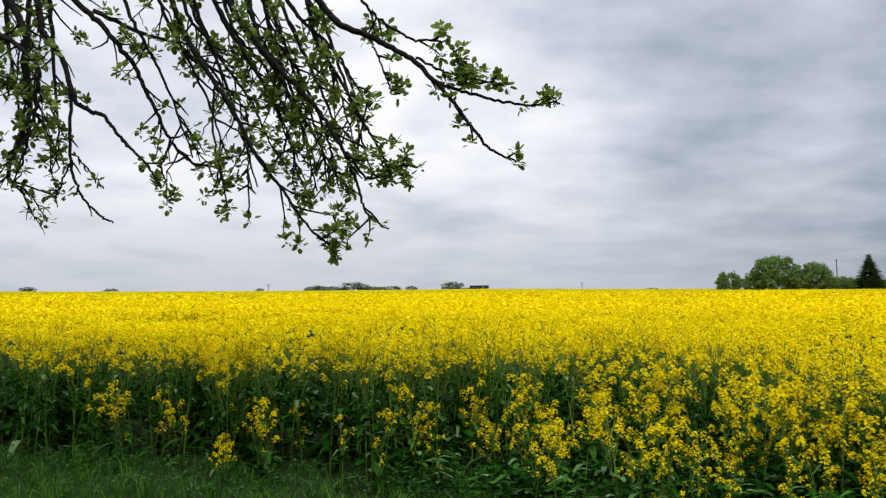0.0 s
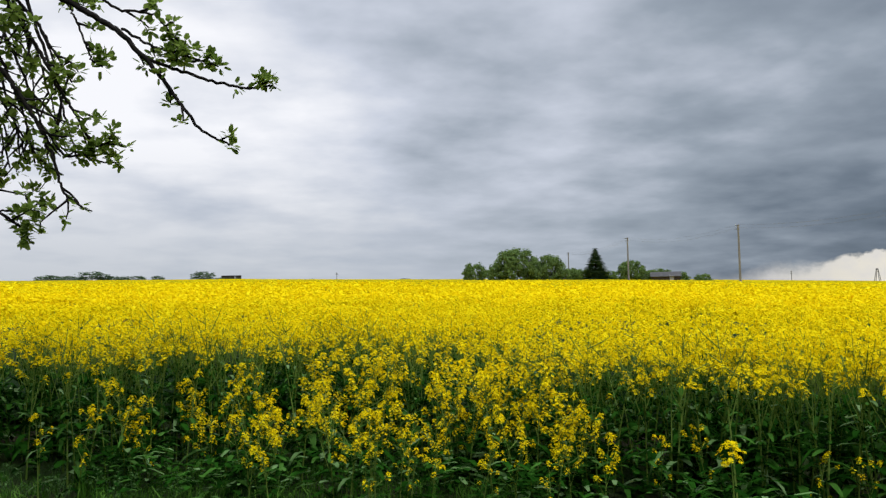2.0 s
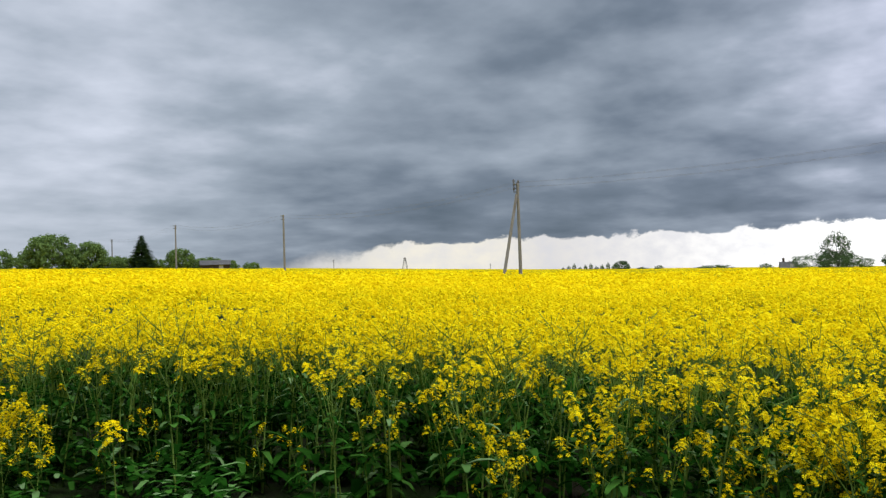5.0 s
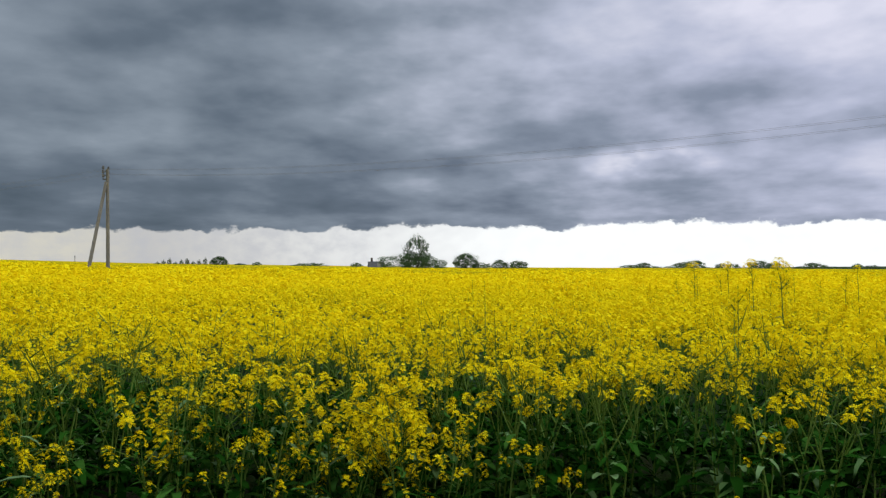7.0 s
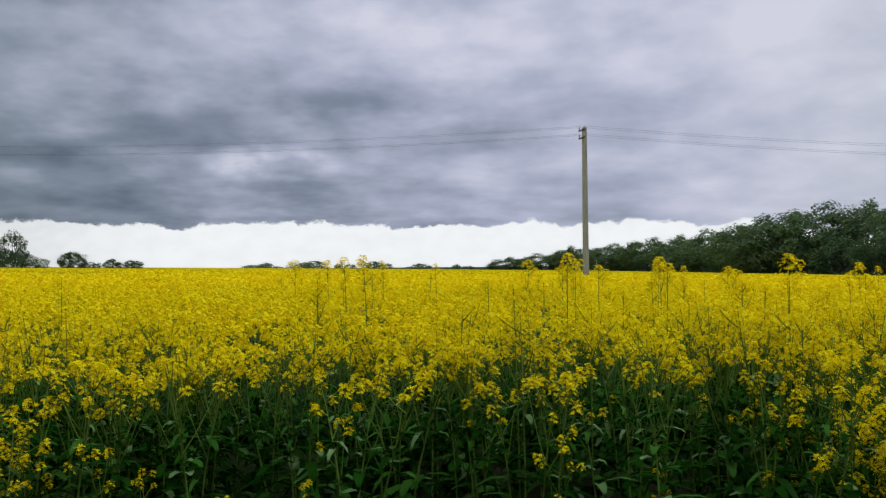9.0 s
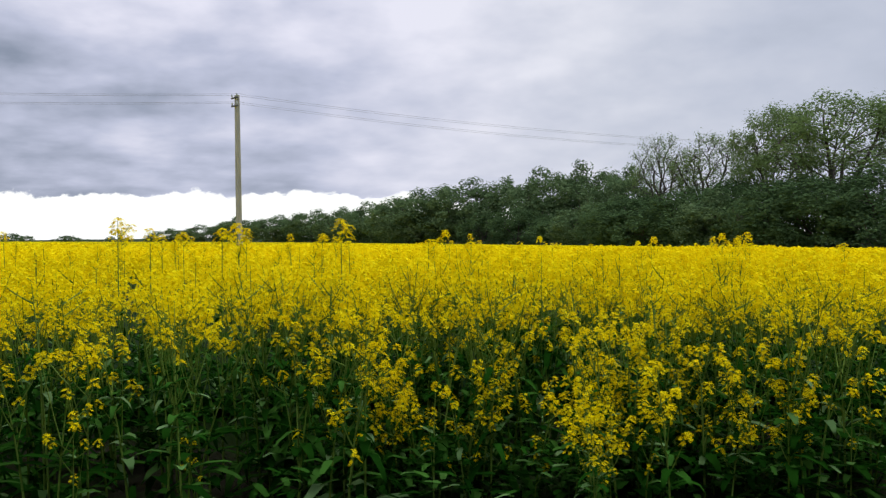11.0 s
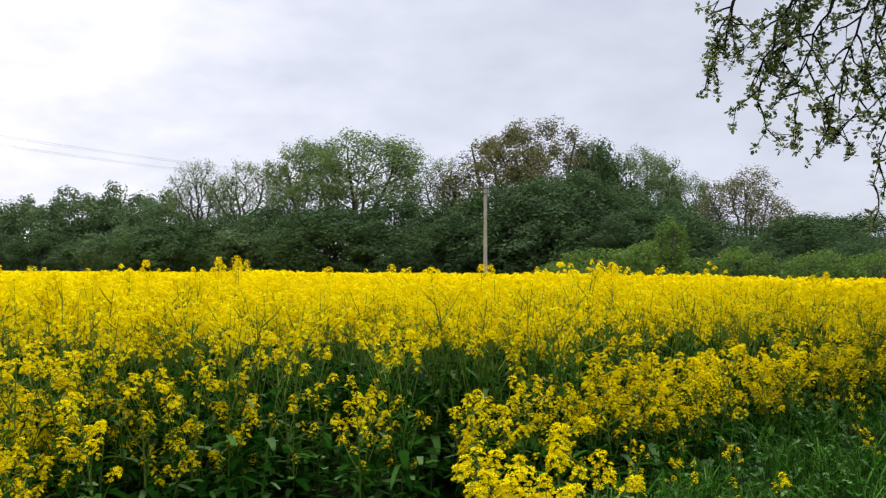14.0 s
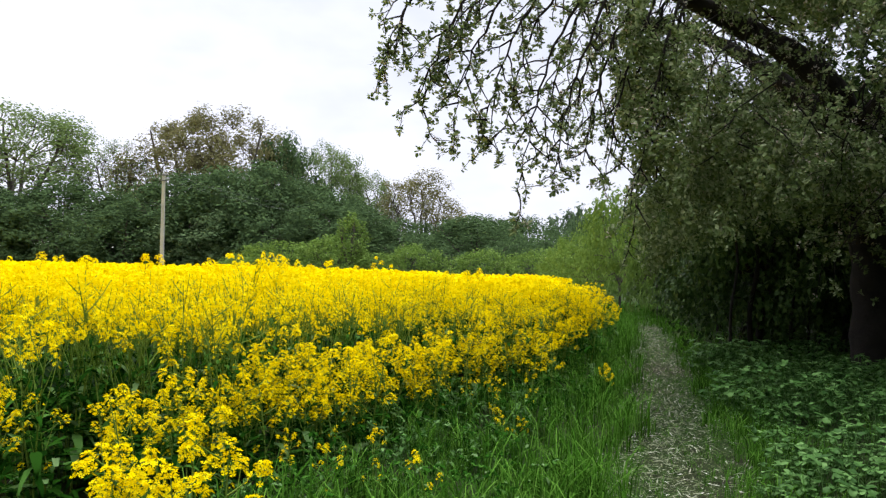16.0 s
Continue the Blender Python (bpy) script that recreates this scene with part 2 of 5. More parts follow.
CERAMIC = solid("insulator_glaze", [(0.3, (0.30, 0.33, 0.34)), (0.7, (0.5, 0.54, 0.55))], 5.0, 0.25, 0.02, 40.0)
GLAZE = solid("dark_insulator_glaze", [(0.3, (0.03, 0.03, 0.035)), (0.7, (0.08, 0.08, 0.085))], 5.0, 0.35, 0.02, 40.0)
WIRE = solid("wire", [(0.3, (0.10, 0.10, 0.11)), (0.7, (0.17, 0.17, 0.18))], 2.0, 0.6, 0.0, 10.0)
ROOF = solid("asbestos_roof", [(0.3, (0.05, 0.05, 0.052)), (0.7, (0.11, 0.11, 0.108))], 1.2, 0.9, 0.2, 14.0)
WALL = solid("board_wall", [(0.3, (0.03, 0.024, 0.02)), (0.7, (0.08, 0.065, 0.05))], 2.0, 0.85, 0.2, 14.0)
TREE_LEAVES = {
    "green": leafy("maple_leaf", [(0.0, (0.058, 0.10, 0.044)), (0.6, (0.08, 0.132, 0.056)), (1.0, (0.105, 0.17, 0.062))], 0.5, 0.3, 0.0),
    "fresh": leafy("fresh_leaf", [(0.0, (0.13, 0.19, 0.07)), (0.6, (0.165, 0.24, 0.09)), (1.0, (0.21, 0.29, 0.11))], 0.5, 0.35, 0.0),
    "light": leafy("shrub_leaf", [(0.0, (0.10, 0.17, 0.035)), (0.6, (0.14, 0.23, 0.05)), (1.0, (0.20, 0.30, 0.08))], 0.5, 0.3, 0.0),
    "rust": leafy("young_oak_leaf", [(0.0, (0.15, 0.14, 0.065)), (0.6, (0.19, 0.18, 0.085)), (1.0, (0.21, 0.225, 0.10))], 0.5, 0.35, 0.0),
    "dark": leafy("spruce_needle", [(0.0, (0.026, 0.056, 0.026)), (1.0, (0.058, 0.105, 0.046))], 0.6, 0.05, 0.0),
    "farm": leafy("lime_leaf", [(0.0, (0.10, 0.16, 0.045)), (0.6, (0.135, 0.21, 0.06)), (1.0, (0.17, 0.26, 0.08))], 0.5, 0.3, 0.0),
    # leaves of the distant trees: paler, greyer colours stand in for haze
    "haze": leafy("haze_paled_leaf", [(0.0, (0.075, 0.125, 0.055)), (0.6, (0.115, 0.175, 0.08)), (1.0, (0.17, 0.24, 0.11))], 0.5, 0.3, 0.0),
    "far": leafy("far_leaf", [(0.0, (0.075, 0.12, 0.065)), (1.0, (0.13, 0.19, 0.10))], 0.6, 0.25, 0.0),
}


def ground_material():
    m, nt, out = material("earth_and_turf")
    n1, n2, n3 = noise_tex(nt, 0.5, 4.0), noise_tex(nt, 9.0, 6.0, 0.65), noise_tex(nt, 60.0, 4.0, 0.7)
    soil = ramp(nt, n2, [(0.3, (0.018, 0.015, 0.010)), (0.7, (0.045, 0.037, 0.025))])
    turf = ramp(nt, n3, [(0.3, (0.010, 0.028, 0.004)), (0.7, (0.030, 0.070, 0.010))])
    col = mix_colour(nt, span(nt, math_node(nt, "ADD", n1, math_node(nt, "MULTIPLY", n2, 0.6)), 0.6, 0.95), soil, turf)
    bs = node(nt, "ShaderNodeBsdfPrincipled", Roughness=1.0)
    bs.inputs["Specular IOR Level"].default_value = 0.1
    bp = node(nt, "ShaderNodeBump", Strength=0.7, Distance=0.03)
    nt.links.new(math_node(nt, "ADD", n2, n3), bp.inputs["Height"])
    nt.links.new(bp.outputs[0], bs.inputs["Normal"])
    nt.links.new(col, bs.inputs["Base Color"])
    nt.links.new(bs.outputs[0], out.inputs[0])
    return m


def canopy_material():
    """The closed canopy of the crop far off: flower heads with green gaps between."""
    m, nt, out = material("rape_canopy")
    n1, n2, n3 = noise_tex(nt, 8.0, 3.0), noise_tex(nt, 1.1, 3.0), noise_tex(nt, 0.06, 2.0)
    yellow = ramp(nt, n1, [(0.3, (0.52, 0.39, 0.002)), (0.6, (0.72, 0.55, 0.003))])
    gaps = span(nt, math_node(nt, "ADD", n1, math_node(nt, "MULTIPLY", math_node(nt, "ADD", n2, n3), 0.25)), 0.62, 0.80)
    col = mix_colour(nt, gaps, (0.16, 0.17, 0.012), yellow)
    bs = node(nt, "ShaderNodeBsdfPrincipled", Roughness=1.0)
    bs.inputs["Specular IOR Level"].default_value = 0.0
    nt.links.new(col, bs.inputs["Base Color"])
    bp = node(nt, "ShaderNodeBump", Strength=1.0, Distance=0.25)
    nt.links.new(n1, bp.inputs["Height"])
    nt.links.new(bp.outputs[0], bs.inputs["Normal"])
    nt.links.new(bs.outputs[0], out.inputs[0])
    return m


GROUND, CANOPY = ground_material(), canopy_material()

# ---------------------------------------------------------------- mesh helpers


def part(name, bm, mat, parent=None, label=""):
    me = bpy.data.meshes.new(name)
    bm.to_mesh(me)
    bm.free()
    me.materials.append(mat)
    ob = new(name, me)
    ob.parent = parent
    return tagged(ob, label)


class Soup:
    """Triangles gathered with numpy: places, corners and material of each."""

    def __init__(self):
        self.v, self.t, self.m, self.n = [], [], [], 0

    def add(self, v, t, mat=0):
        v, t = np.asarray(v, float).reshape(-1, 3), np.asarray(t, int).reshape(-1, 3)
        self.v.append(v)
        self.t.append(t + self.n)
        self.m.append(np.full(len(t), mat) if np.isscalar(mat) else mat)
        self.n += len(v)
        return self

    def done(self):
        return np.concatenate(self.v), np.concatenate(self.t), np.concatenate(self.m)

    def tube(self, pts, radii, sides=4, mat=0):
        pts, radii = np.asarray(pts, float), np.asarray(radii, float)
        d = np.gradient(pts, axis=0)
        d /= np.linalg.norm(d, axis=1)[:, None] + 1e-9
        ref = np.array([0.31, 0.95, 0.12]) if abs(d[0][2]) > 0.6 else np.array([0.05, 0.1, 1.0])
        a = np.cross(d, ref)
        a /= np.linalg.norm(a, axis=1)[:, None] + 1e-9
        b = np.cross(d, a)
        ang = np.arange(sides) * 2 * np.pi / sides
        ring = pts[:, None] + radii[:, None, None] * (np.cos(ang)[None, :, None] * a[:, None] + np.sin(ang)[None, :, None] * b[:, None])
        k, tris = len(pts), []
        for i in range(k - 1):
            for j in range(sides):
                p, q = i * sides + j, i * sides + (j + 1) % sides
                tris += [(p, q, q + sides), (p, q + sides, p + sides)]
        return self.add(ring.reshape(-1, 3), tris, mat)


def soup_mesh(name, data, mats):
    v, t, mi = data
    me = bpy.data.meshes.new(name)
    me.vertices.add(len(v))
    me.vertices.foreach_set("co", np.ascontiguousarray(v, np.float32).ravel())
    me.loops.add(len(t) * 3)
    me.loops.foreach_set("vertex_index", np.ascontiguousarray(t, np.int32).ravel())
    me.polygons.add(len(t))
    me.polygons.foreach_set("loop_start", np.arange(0, len(t) * 3, 3, dtype=np.int32))
    for mat in mats:
        me.materials.append(mat)
    me.polygons.foreach_set("material_index", np.ascontiguousarray(mi, np.int32))
    me.update(calc_edges=True)
    return me


def scatter(variants, places, turns, sizes, tall=None, pick=None):
    """One soup out of many turned and scaled copies of the variants."""
    vs, ts, ms, n = [], [], [], 0
    pick = rng.integers(0, len(variants), len(places)) if pick is None else pick
    tall = sizes if tall is None else tall
    for p, a, s, h, k in zip(places, turns, sizes, tall, pick):
        v, t, mi = variants[k]
        c, d = math.cos(a) * s, math.sin(a) * s
        w = np.empty_like(v)
        w[:, 0] = v[:, 0] * c - v[:, 1] * d + p[0]
        w[:, 1] = v[:, 0] * d + v[:, 1] * c + p[1]
        w[:, 2] = v[:, 2] * h + p[2]
        vs.append(w)
        ts.append(t + n)
        ms.append(mi)
        n += len(v)
    return np.concatenate(vs), np.concatenate(ts), np.concatenate(ms)


def bezier(a, b, c, n):
    s = np.linspace(0, 1, n)[:, None]
    return (1 - s) ** 2 * np.asarray(a) + 2 * s * (1 - s) * np.asarray(b) + s ** 2 * np.asarray(c)


def unit(v):
    v = np.asarray(v, float)
    return v / (np.linalg.norm(v, axis=-1, keepdims=True) + 1e-9)


# ---------------------------------------------------------------- the lie of the land


HUB = np.array([1.0, -1.0])
SLOPE_AZ = [-180, -90, -30, 0, 25, 50, 70, 90, 107, 130, 150, 180]
SLOPE = [-0.0265, 0.018, 0.0335, 0.033, 0.0248, 0.0082, -0.001, -0.0065, -0.0115, -0.019, -0.024, -0.0265]


def height(x, y):
    """The land rises gently to the north and falls to the south; past the field it drops away."""
    dx, dy = np.asarray(x, float) - HUB[0], np.asarray(y, float) - HUB[1]
    r = np.hypot(dx, dy)
    return np.interp(np.degrees(np.arctan2(dx, dy)), SLOPE_AZ, SLOPE) * np.minimum(r, 470) - 0.006 * np.maximum(r - 470, 0)


EDGE_AZ = [-75, -60, -40, -29, -22, -17.5, -13, -8, 0, 8, 15, 21, 31, 51.5, 84, 114, 141, 155, 162, 167, 172, 176.8, 179.6, 180.4, 180.8]
EDGE_R = [40, 20.6, 12.3, 9.9, 9.1, 8.5, 8.05, 7.95, 7.9, 7.7, 7.1, 6.65, 6.0, 5.2, 4.75, 4.85, 5.6, 6.1, 6.9, 8.0, 9.3, 11.2, 17.5, 24, 45]
FAR_AZ = [-75, -20, 20, 45, 90, 105, 112, 120, 135, 150, 160, 170, 181]
FAR_R = [420, 420, 400, 420, 460, 400, 270, 175, 115, 72, 56, 50, 46]
TALL_AZ = [-75, 15, 50, 85, 105, 120, 140, 165, 181]
TALL_H = [1.08, 1.08, 1.08, 1.12, 1.16, 1.20, 1.29, 1.31, 1.2]


def polar(az, r):
    a = np.radians(az)
    return HUB[0] + r * np.sin(a), HUB[1] + r * np.cos(a)


def edge(az):
    return np.interp(az, EDGE_AZ, EDGE_R)


def crop_height(az, r):
    """Shorter at the edge, full height some steps inside."""
    return np.interp(az, TALL_AZ, TALL_H) * (1 - np.interp(az, [-10, 25, 60, 118, 150, 175], [0.02, 0.10, 0.05, 0.05, 0.14, 0.10]) * (1 - np.clip((r - edge(az)) / 2.2, 0, 1)))


def build_ground():
    rad = np.concatenate([[0], np.geomspace(0.5, 4500, 90)])
    az = np.radians(np.arange(0, 360, 3))
    x, y = rad[:, None] * np.sin(az), rad[:, None] * np.cos(az)
    z = height(x, y) + 0.02 * np.sin(x * 1.7 + 1) * np.cos(y * 1.3) * (rad[:, None] < 60)
    v, k, tris = np.stack([x, y, z], -1).reshape(-1, 3), len(az), []
    for i in range(len(rad) - 1):
        for j in range(k):
            p, q = i * k + j, i * k + (j + 1) % k
            tris += [(p, q + k, q), (p, p + k, q + k)] if i else [(p, p + k, q + k)]
    ob = new("ground", soup_mesh("ground", (v, np.array(tris), np.zeros(len(tris), int)), [GROUND]))
    tagged(ob, "gently sloping dark earth with patchy green turf", "ground", kind="structure")


build_ground()

# ---------------------------------------------------------------- rape plants
UP = np.array([0, 0, 1.0])


def flower(s, at, out, size, mat, petals=4):
    """Four spread petals round a point."""
    out = unit(out)
    a = unit(np.cross(out, [0.37, 0.11, 0.93]))
    b = np.cross(out, a)
    v, t, turn = [at], [], rng.random() * 6.3
    for i in range(petals):
        m = turn + i * 2 * np.pi / petals
        for da in (-0.52, 0.52):
            v.append(at + size * (math.cos(m + da) * a + math.sin(m + da) * b) + out * size * 0.25)
        t.append((0, 2 * i + 1, 2 * i + 2))
    s.add(v, t, mat)


def raceme(s, tip, way, count, size, radius, tall, mat=0, petals=4):
    """An uneven head of open flowers round the tip of a shoot, each on its short stalk and turned up and outwards."""
    way = unit(way)
    a0 = rng.random() * 6.3
    for i in range(count):
        f = (i + 0.5) / count
        a = a0 + i * 2.4 + rng.normal(0, 0.35)
        side = np.array([math.cos(a), math.sin(a), 0.0])
        at = tip - way * tall * 1.7 * f ** 1.3 * rng.uniform(0.75, 1.25) + side * radius * (0.25 + 0.85 * math.sqrt(f)) * rng.uniform(0.6, 1.25)
        flower(s, at, side * (0.25 + 0.75 * f) + UP * 0.95 + rng.normal(0, 0.25, 3), size * rng.uniform(0.8, 1.15), mat, petals)


def dome(s, tip, radius, tall, count, size):
    """A head seen from some way off: petals laid like scales over a small dome."""
    a0 = rng.random() * 6.3
    f = (np.arange(count) + 0.5) / count
    th, a = np.arccos(1 - 1.15 * f), a0 + np.arange(count) * 2.4 + rng.normal(0, 0.25, count)
    d = np.stack([np.sin(th) * np.cos(a), np.sin(th) * np.sin(a), np.cos(th)], -1)
    at = tip - UP * tall + d * [radius, radius, tall] * rng.uniform(0.8, 1.12, (count, 1))
    n = unit(d + UP * 0.9 + rng.normal(0, 0.22, (count, 3)))
    u = unit(np.cross(n, rng.normal(0, 1, (count, 3))))
    w = np.cross(n, u)
    k = size * rng.uniform(0.8, 1.2, (count, 1))
    v = np.stack([at + u * k, at + w * k, at - u * k, at - w * k], 1).reshape(-1, 3)
    t = np.arange(count)[:, None] * 4
    s.add(v, np.concatenate([t + [0, 1, 2], t + [0, 2, 3]], 1).reshape(-1, 3), 0)


def leaf(s, at, way, length, width, mat, droop=0.5, steps=3):
    """A leaf folded along its middle that bends down towards its tip."""
    way = unit(way)
    side = unit(np.cross(way, UP) + 1e-6)
    up = np.cross(side, way)
    v, t = [], []
    for i in range(steps + 1):
        f = i / steps
        w = width * 0.5 * math.sin(math.pi * (0.12 + 0.88 * f) ** 0.8) if i < steps else 0.0
        mid = at + way * length * f * (1 - 0.2 * droop * f) - UP * droop * length * f * f * 0.6
        v += [mid + side * w + up * w * 0.35, mid, mid - side * w + up * w * 0.35]
    for i in range(steps):
        p = 3 * i
        t += [(p, p + 1, p + 3), (p + 1, p + 4, p + 3), (p + 1, p + 2, p + 4), (p + 2, p + 5, p + 4)]
    s.add(v, t, mat)


def rape_pieces(h, shoots, flowers, leaves, sprawl=1.0, low=0.4, tips=(0.74, 1.02), full=1.0, petals=4):
    """Stem, foliage and the single flower heads of one plant."""
    stem_s, leaf_s, heads = Soup(), Soup(), []
    lean = np.array([rng.normal(0, 0.095), rng.normal(0, 0.095), 0]) * sprawl
    top = lean + UP * h
    bend = lean * 0.2 + UP * h * 0.55
    stem_s.tube(bezier((0, 0, 0), bend, top, 6), np.linspace(0.0080, 0.002, 6), 3, 1)

    def head(tip, way, count, radius):
        s = Soup()
        radius *= full
        raceme(s, tip, way, count, 0.0128, radius * 0.80, radius * rng.uniform(0.7, 1.5), 0, petals)
        heads.append(s)
        for k in range(4):  # thin young pods below the flowers
            b = rng.random() * 6.3
            d = np.array([math.cos(b), math.sin(b), 0.7])
            p = tip - unit(way) * (radius * 1.6 + 0.10 * rng.random())
            stem_s.add([p, p + d * 0.05, p + d * 0.05 + UP * 0.003], [(0, 1, 2)], 1)

    head(top, top - bend, flowers, 0.037)
    for i in range(shoots):
        f = low + (0.93 - low) * (i + rng.random()) / shoots
        base = 2 * f * (1 - f) * bend + f * f * top
        a = i * 2.4 + rng.normal(0, 0.4)
        side = np.array([math.cos(a), math.sin(a), 0])
        reach, rise = rng.uniform(0.06, 0.16) * sprawl, max(0.08, (h * rng.uniform(*tips) - base[2]) * rng.uniform(0.85, 1.0))
        tip = base + side * reach + UP * rise
        stem_s.tube(bezier(base, base + side * reach * 0.55 + UP * rise * 0.4, tip, 4), [0.0042, 0.0034, 0.0026, 0.0018], 3, 1)
        k = rng.uniform(0.5, 0.95)
        head(tip, side * 0.3 + UP, max(6, int(flowers * k)), 0.037 * math.sqrt(k))
        if f < 0.62:
            leaf(leaf_s, base, side + UP * 0.5, rng.uniform(0.07, 0.14), rng.uniform(0.018, 0.032), 2, 0.8)
    for i in range(leaves):
        f = 0.04 + 0.70 * rng.random()
        a = i * 2.4 + rng.normal(0, 0.5)
        big = 1.45 - 1.35 * f
        leaf(leaf_s, np.array([0, 0, f * h]) + lean * f * f, (math.cos(a), math.sin(a), rng.uniform(0.0, 0.7)), rng.uniform(0.12, 0.30) * big, rng.uniform(0.028, 0.07) * big, 2, rng.uniform(0.3, 1.2))
    return stem_s, leaf_s, heads


def rape_plant(*args, **named):
    stem_s, leaf_s, heads = rape_pieces(*args, **named)
    s = Soup()
    for piece in (stem_s, leaf_s, *heads):
        s.add(*piece.done())
    return s.done()


def rape_top(h, heads, count, size, radius, leaves=2):
    """What shows of a plant inside the crop: the upper shoots and their flower heads."""
    s = Soup()
    for i in range(heads):
        a, r = rng.random() * 6.3, rng.uniform(0.02, 0.17)
        tip = np.array([math.cos(a) * r, math.sin(a) * r, h * (rng.uniform(0.90, 1.04) if i % 3 else rng.uniform(0.76, 0.95))])
        foot = tip * np.array([0.4, 0.4, 0.66])
        k = rng.uniform(0.7, 1.1)
        s.add([foot, foot + [0.007, 0.004, 0], tip - UP * radius], [(0, 1, 2)], 1)
        dome(s, tip, radius * k, radius * k * rng.uniform(0.8, 1.5), count, size)
    for i in range(leaves):
        a = rng.random() * 6.3
        leaf(s, UP * h * rng.uniform(0.3, 0.6), (math.cos(a), math.sin(a), 0.5), 0.17, 0.05, 2, 0.6, 2)
    return s.done()


def rape_patch(heads, count, size, radius, wide):
    """A patch of the crop farther in: its flower heads, at uneven heights, over short stalks."""
    s = Soup()
    for i in range(heads):
        tip = np.array([rng.uniform(-wide, wide), rng.uniform(-wide, wide), 1.0 - 0.16 * rng.random() ** 2])
        dome(s, tip, radius * rng.uniform(0.7, 1.2), radius * rng.uniform(0.6, 1.2), count, size)
        if i % 3 == 0:
            s.add([tip * [1, 1, 0.8], tip * [1, 1, 0.8] + [0.012, 0.008, 0], tip - UP * radius], [(0, 1, 2)], 1)
    return s.done()


def spread_points(az0, az1, near, far, density):
    """Random places between two distances behind the crop's edge."""
    out = []
    step = 1.0
    for az in np.arange(az0, az1, step):
        r0, r1 = near(az), far(az)
        if r1 <= r0:
            continue
        area = math.radians(step) * (r1 ** 2 - r0 ** 2) / 2
        n = rng.poisson(area * density)
        a = az + step * rng.random(n)
        r = np.sqrt(r0 ** 2 + (r1 ** 2 - r0 ** 2) * rng.random(n))
        out.append(np.stack([a, r], -1))
    return np.concatenate(out)


def crop_layer(name, label, variants, pts, spread_h=0.06, extra=None, pick=None):
    az, r = pts[:, 0], pts[:, 1]
    x, y = polar(az, r)
    # soft swells in the height of the crop
    swell = 1 + 0.05 * np.sin(x * 0.9 + 1.3 * np.sin(y * 0.37)) * np.cos(y * 0.8) + rng.normal(0, spread_h, len(x))
    h = crop_height(az, r) * swell
    if extra is not None:
        h = h * extra
    data = scatter(variants, np.stack([x, y, height(x, y) - 0.01], -1), rng.random(len(x)) * 6.3, np.ones(len(x)), h, pick)
    ob = new(name, soup_mesh(name, data, [PETAL, STEM, RAPE_LEAF]))
    return tagged(ob, label, "crop", kind="stuff")


NEAR_PLANTS = [rape_plant(1.0, int(rng.integers(5, 8)), int(rng.integers(17, 23)), int(rng.integers(15, 20)), 1.25, 0.30 if i % 4 == 0 else 0.40, (0.55, 1.0) if i % 4 == 0 else (0.86, 1.05)) for i in range(20)]
near_pts = spread_points(-36, 180.0, lambda a: edge(a) - 0.25 + 0.25 * math.sin(a * 0.7), lambda a: edge(a) + (1.3 if a < 170 else 0.8), 25)
high = ((near_pts[:, 0] > 69) & (near_pts[:, 0] < 113) & (rng.random(len(near_pts)) < 0.6)) | ((near_pts[:, 0] > 139) & (near_pts[:, 0] < 174) & (rng.random(len(near_pts)) < 0.9)) | ((near_pts[:, 0] > 22) & (near_pts[:, 0] < 40)) | (near_pts[:, 0] < -3) | ((near_pts[:, 0] < 22) & (rng.random(len(near_pts)) < 0.7))
kind = np.where(high, rng.integers(0, 5, len(near_pts)) * 4 + rng.integers(1, 4, len(near_pts)), rng.integers(0, 20, len(near_pts)))
crop_layer("rapeseed_edge", "flowering yellow rape plants at the edge of the field", NEAR_PLANTS, near_pts, 0.075, None, kind)


def leaf_bush(count):
    s = Soup()
    for i in range(count):
        a = rng.random() * 6.3
        leaf(s, np.array([rng.normal(0, 0.08), rng.normal(0, 0.08), rng.uniform(0.10, 0.62)]), (math.cos(a), math.sin(a), rng.uniform(0.2, 1.6)), rng.uniform(0.12, 0.24), rng.uniform(0.025, 0.06), 2, rng.uniform(0.3, 1.0), 2)
    return s.done()


low_pts = np.concatenate([spread_points(108, 164, lambda a: edge(a) - 0.4, lambda a: edge(a) + 0.15, 30), spread_points(-10, 28, lambda a: edge(a) - 1.3, lambda a: edge(a), 15)])
crop_layer("rapeseed_low_leaves", "broad low leaves at the foot of the rape crop", [leaf_bush(14) for _ in range(6)], low_pts, 0.15, 0.45)
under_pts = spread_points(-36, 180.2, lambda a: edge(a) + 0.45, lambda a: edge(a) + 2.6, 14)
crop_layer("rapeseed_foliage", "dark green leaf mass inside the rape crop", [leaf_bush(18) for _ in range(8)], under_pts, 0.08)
MID_TOPS = [rape_top(1.0, 7, 10, 0.0145, 0.031, 2) for _ in range(16)]
mid_pts = spread_points(-36, 180.2, lambda a: edge(a) + 1.2, lambda a: max(edge(a) + 2, 12), 24)
crop_layer("rapeseed_middle", "dense yellow rape in full flower", MID_TOPS, mid_pts, 0.055)
INNER_PATCHES = [rape_patch(26, 6, 0.024, 0.036, 0.36) for _ in range(10)]
inner_pts = spread_points(-36, 179.0, lambda a: max(edge(a) + 2, 12), lambda a: min(20, np.interp(a, FAR_AZ, FAR_R)), 2.9)
crop_layer("rapeseed_inner", "dense yellow rape in flower inside the field", INNER_PATCHES, inner_pts, 0.045)
FAR_PATCHES = [rape_patch(28, 3, 0.052, 0.05, 0.6) for _ in range(8)]
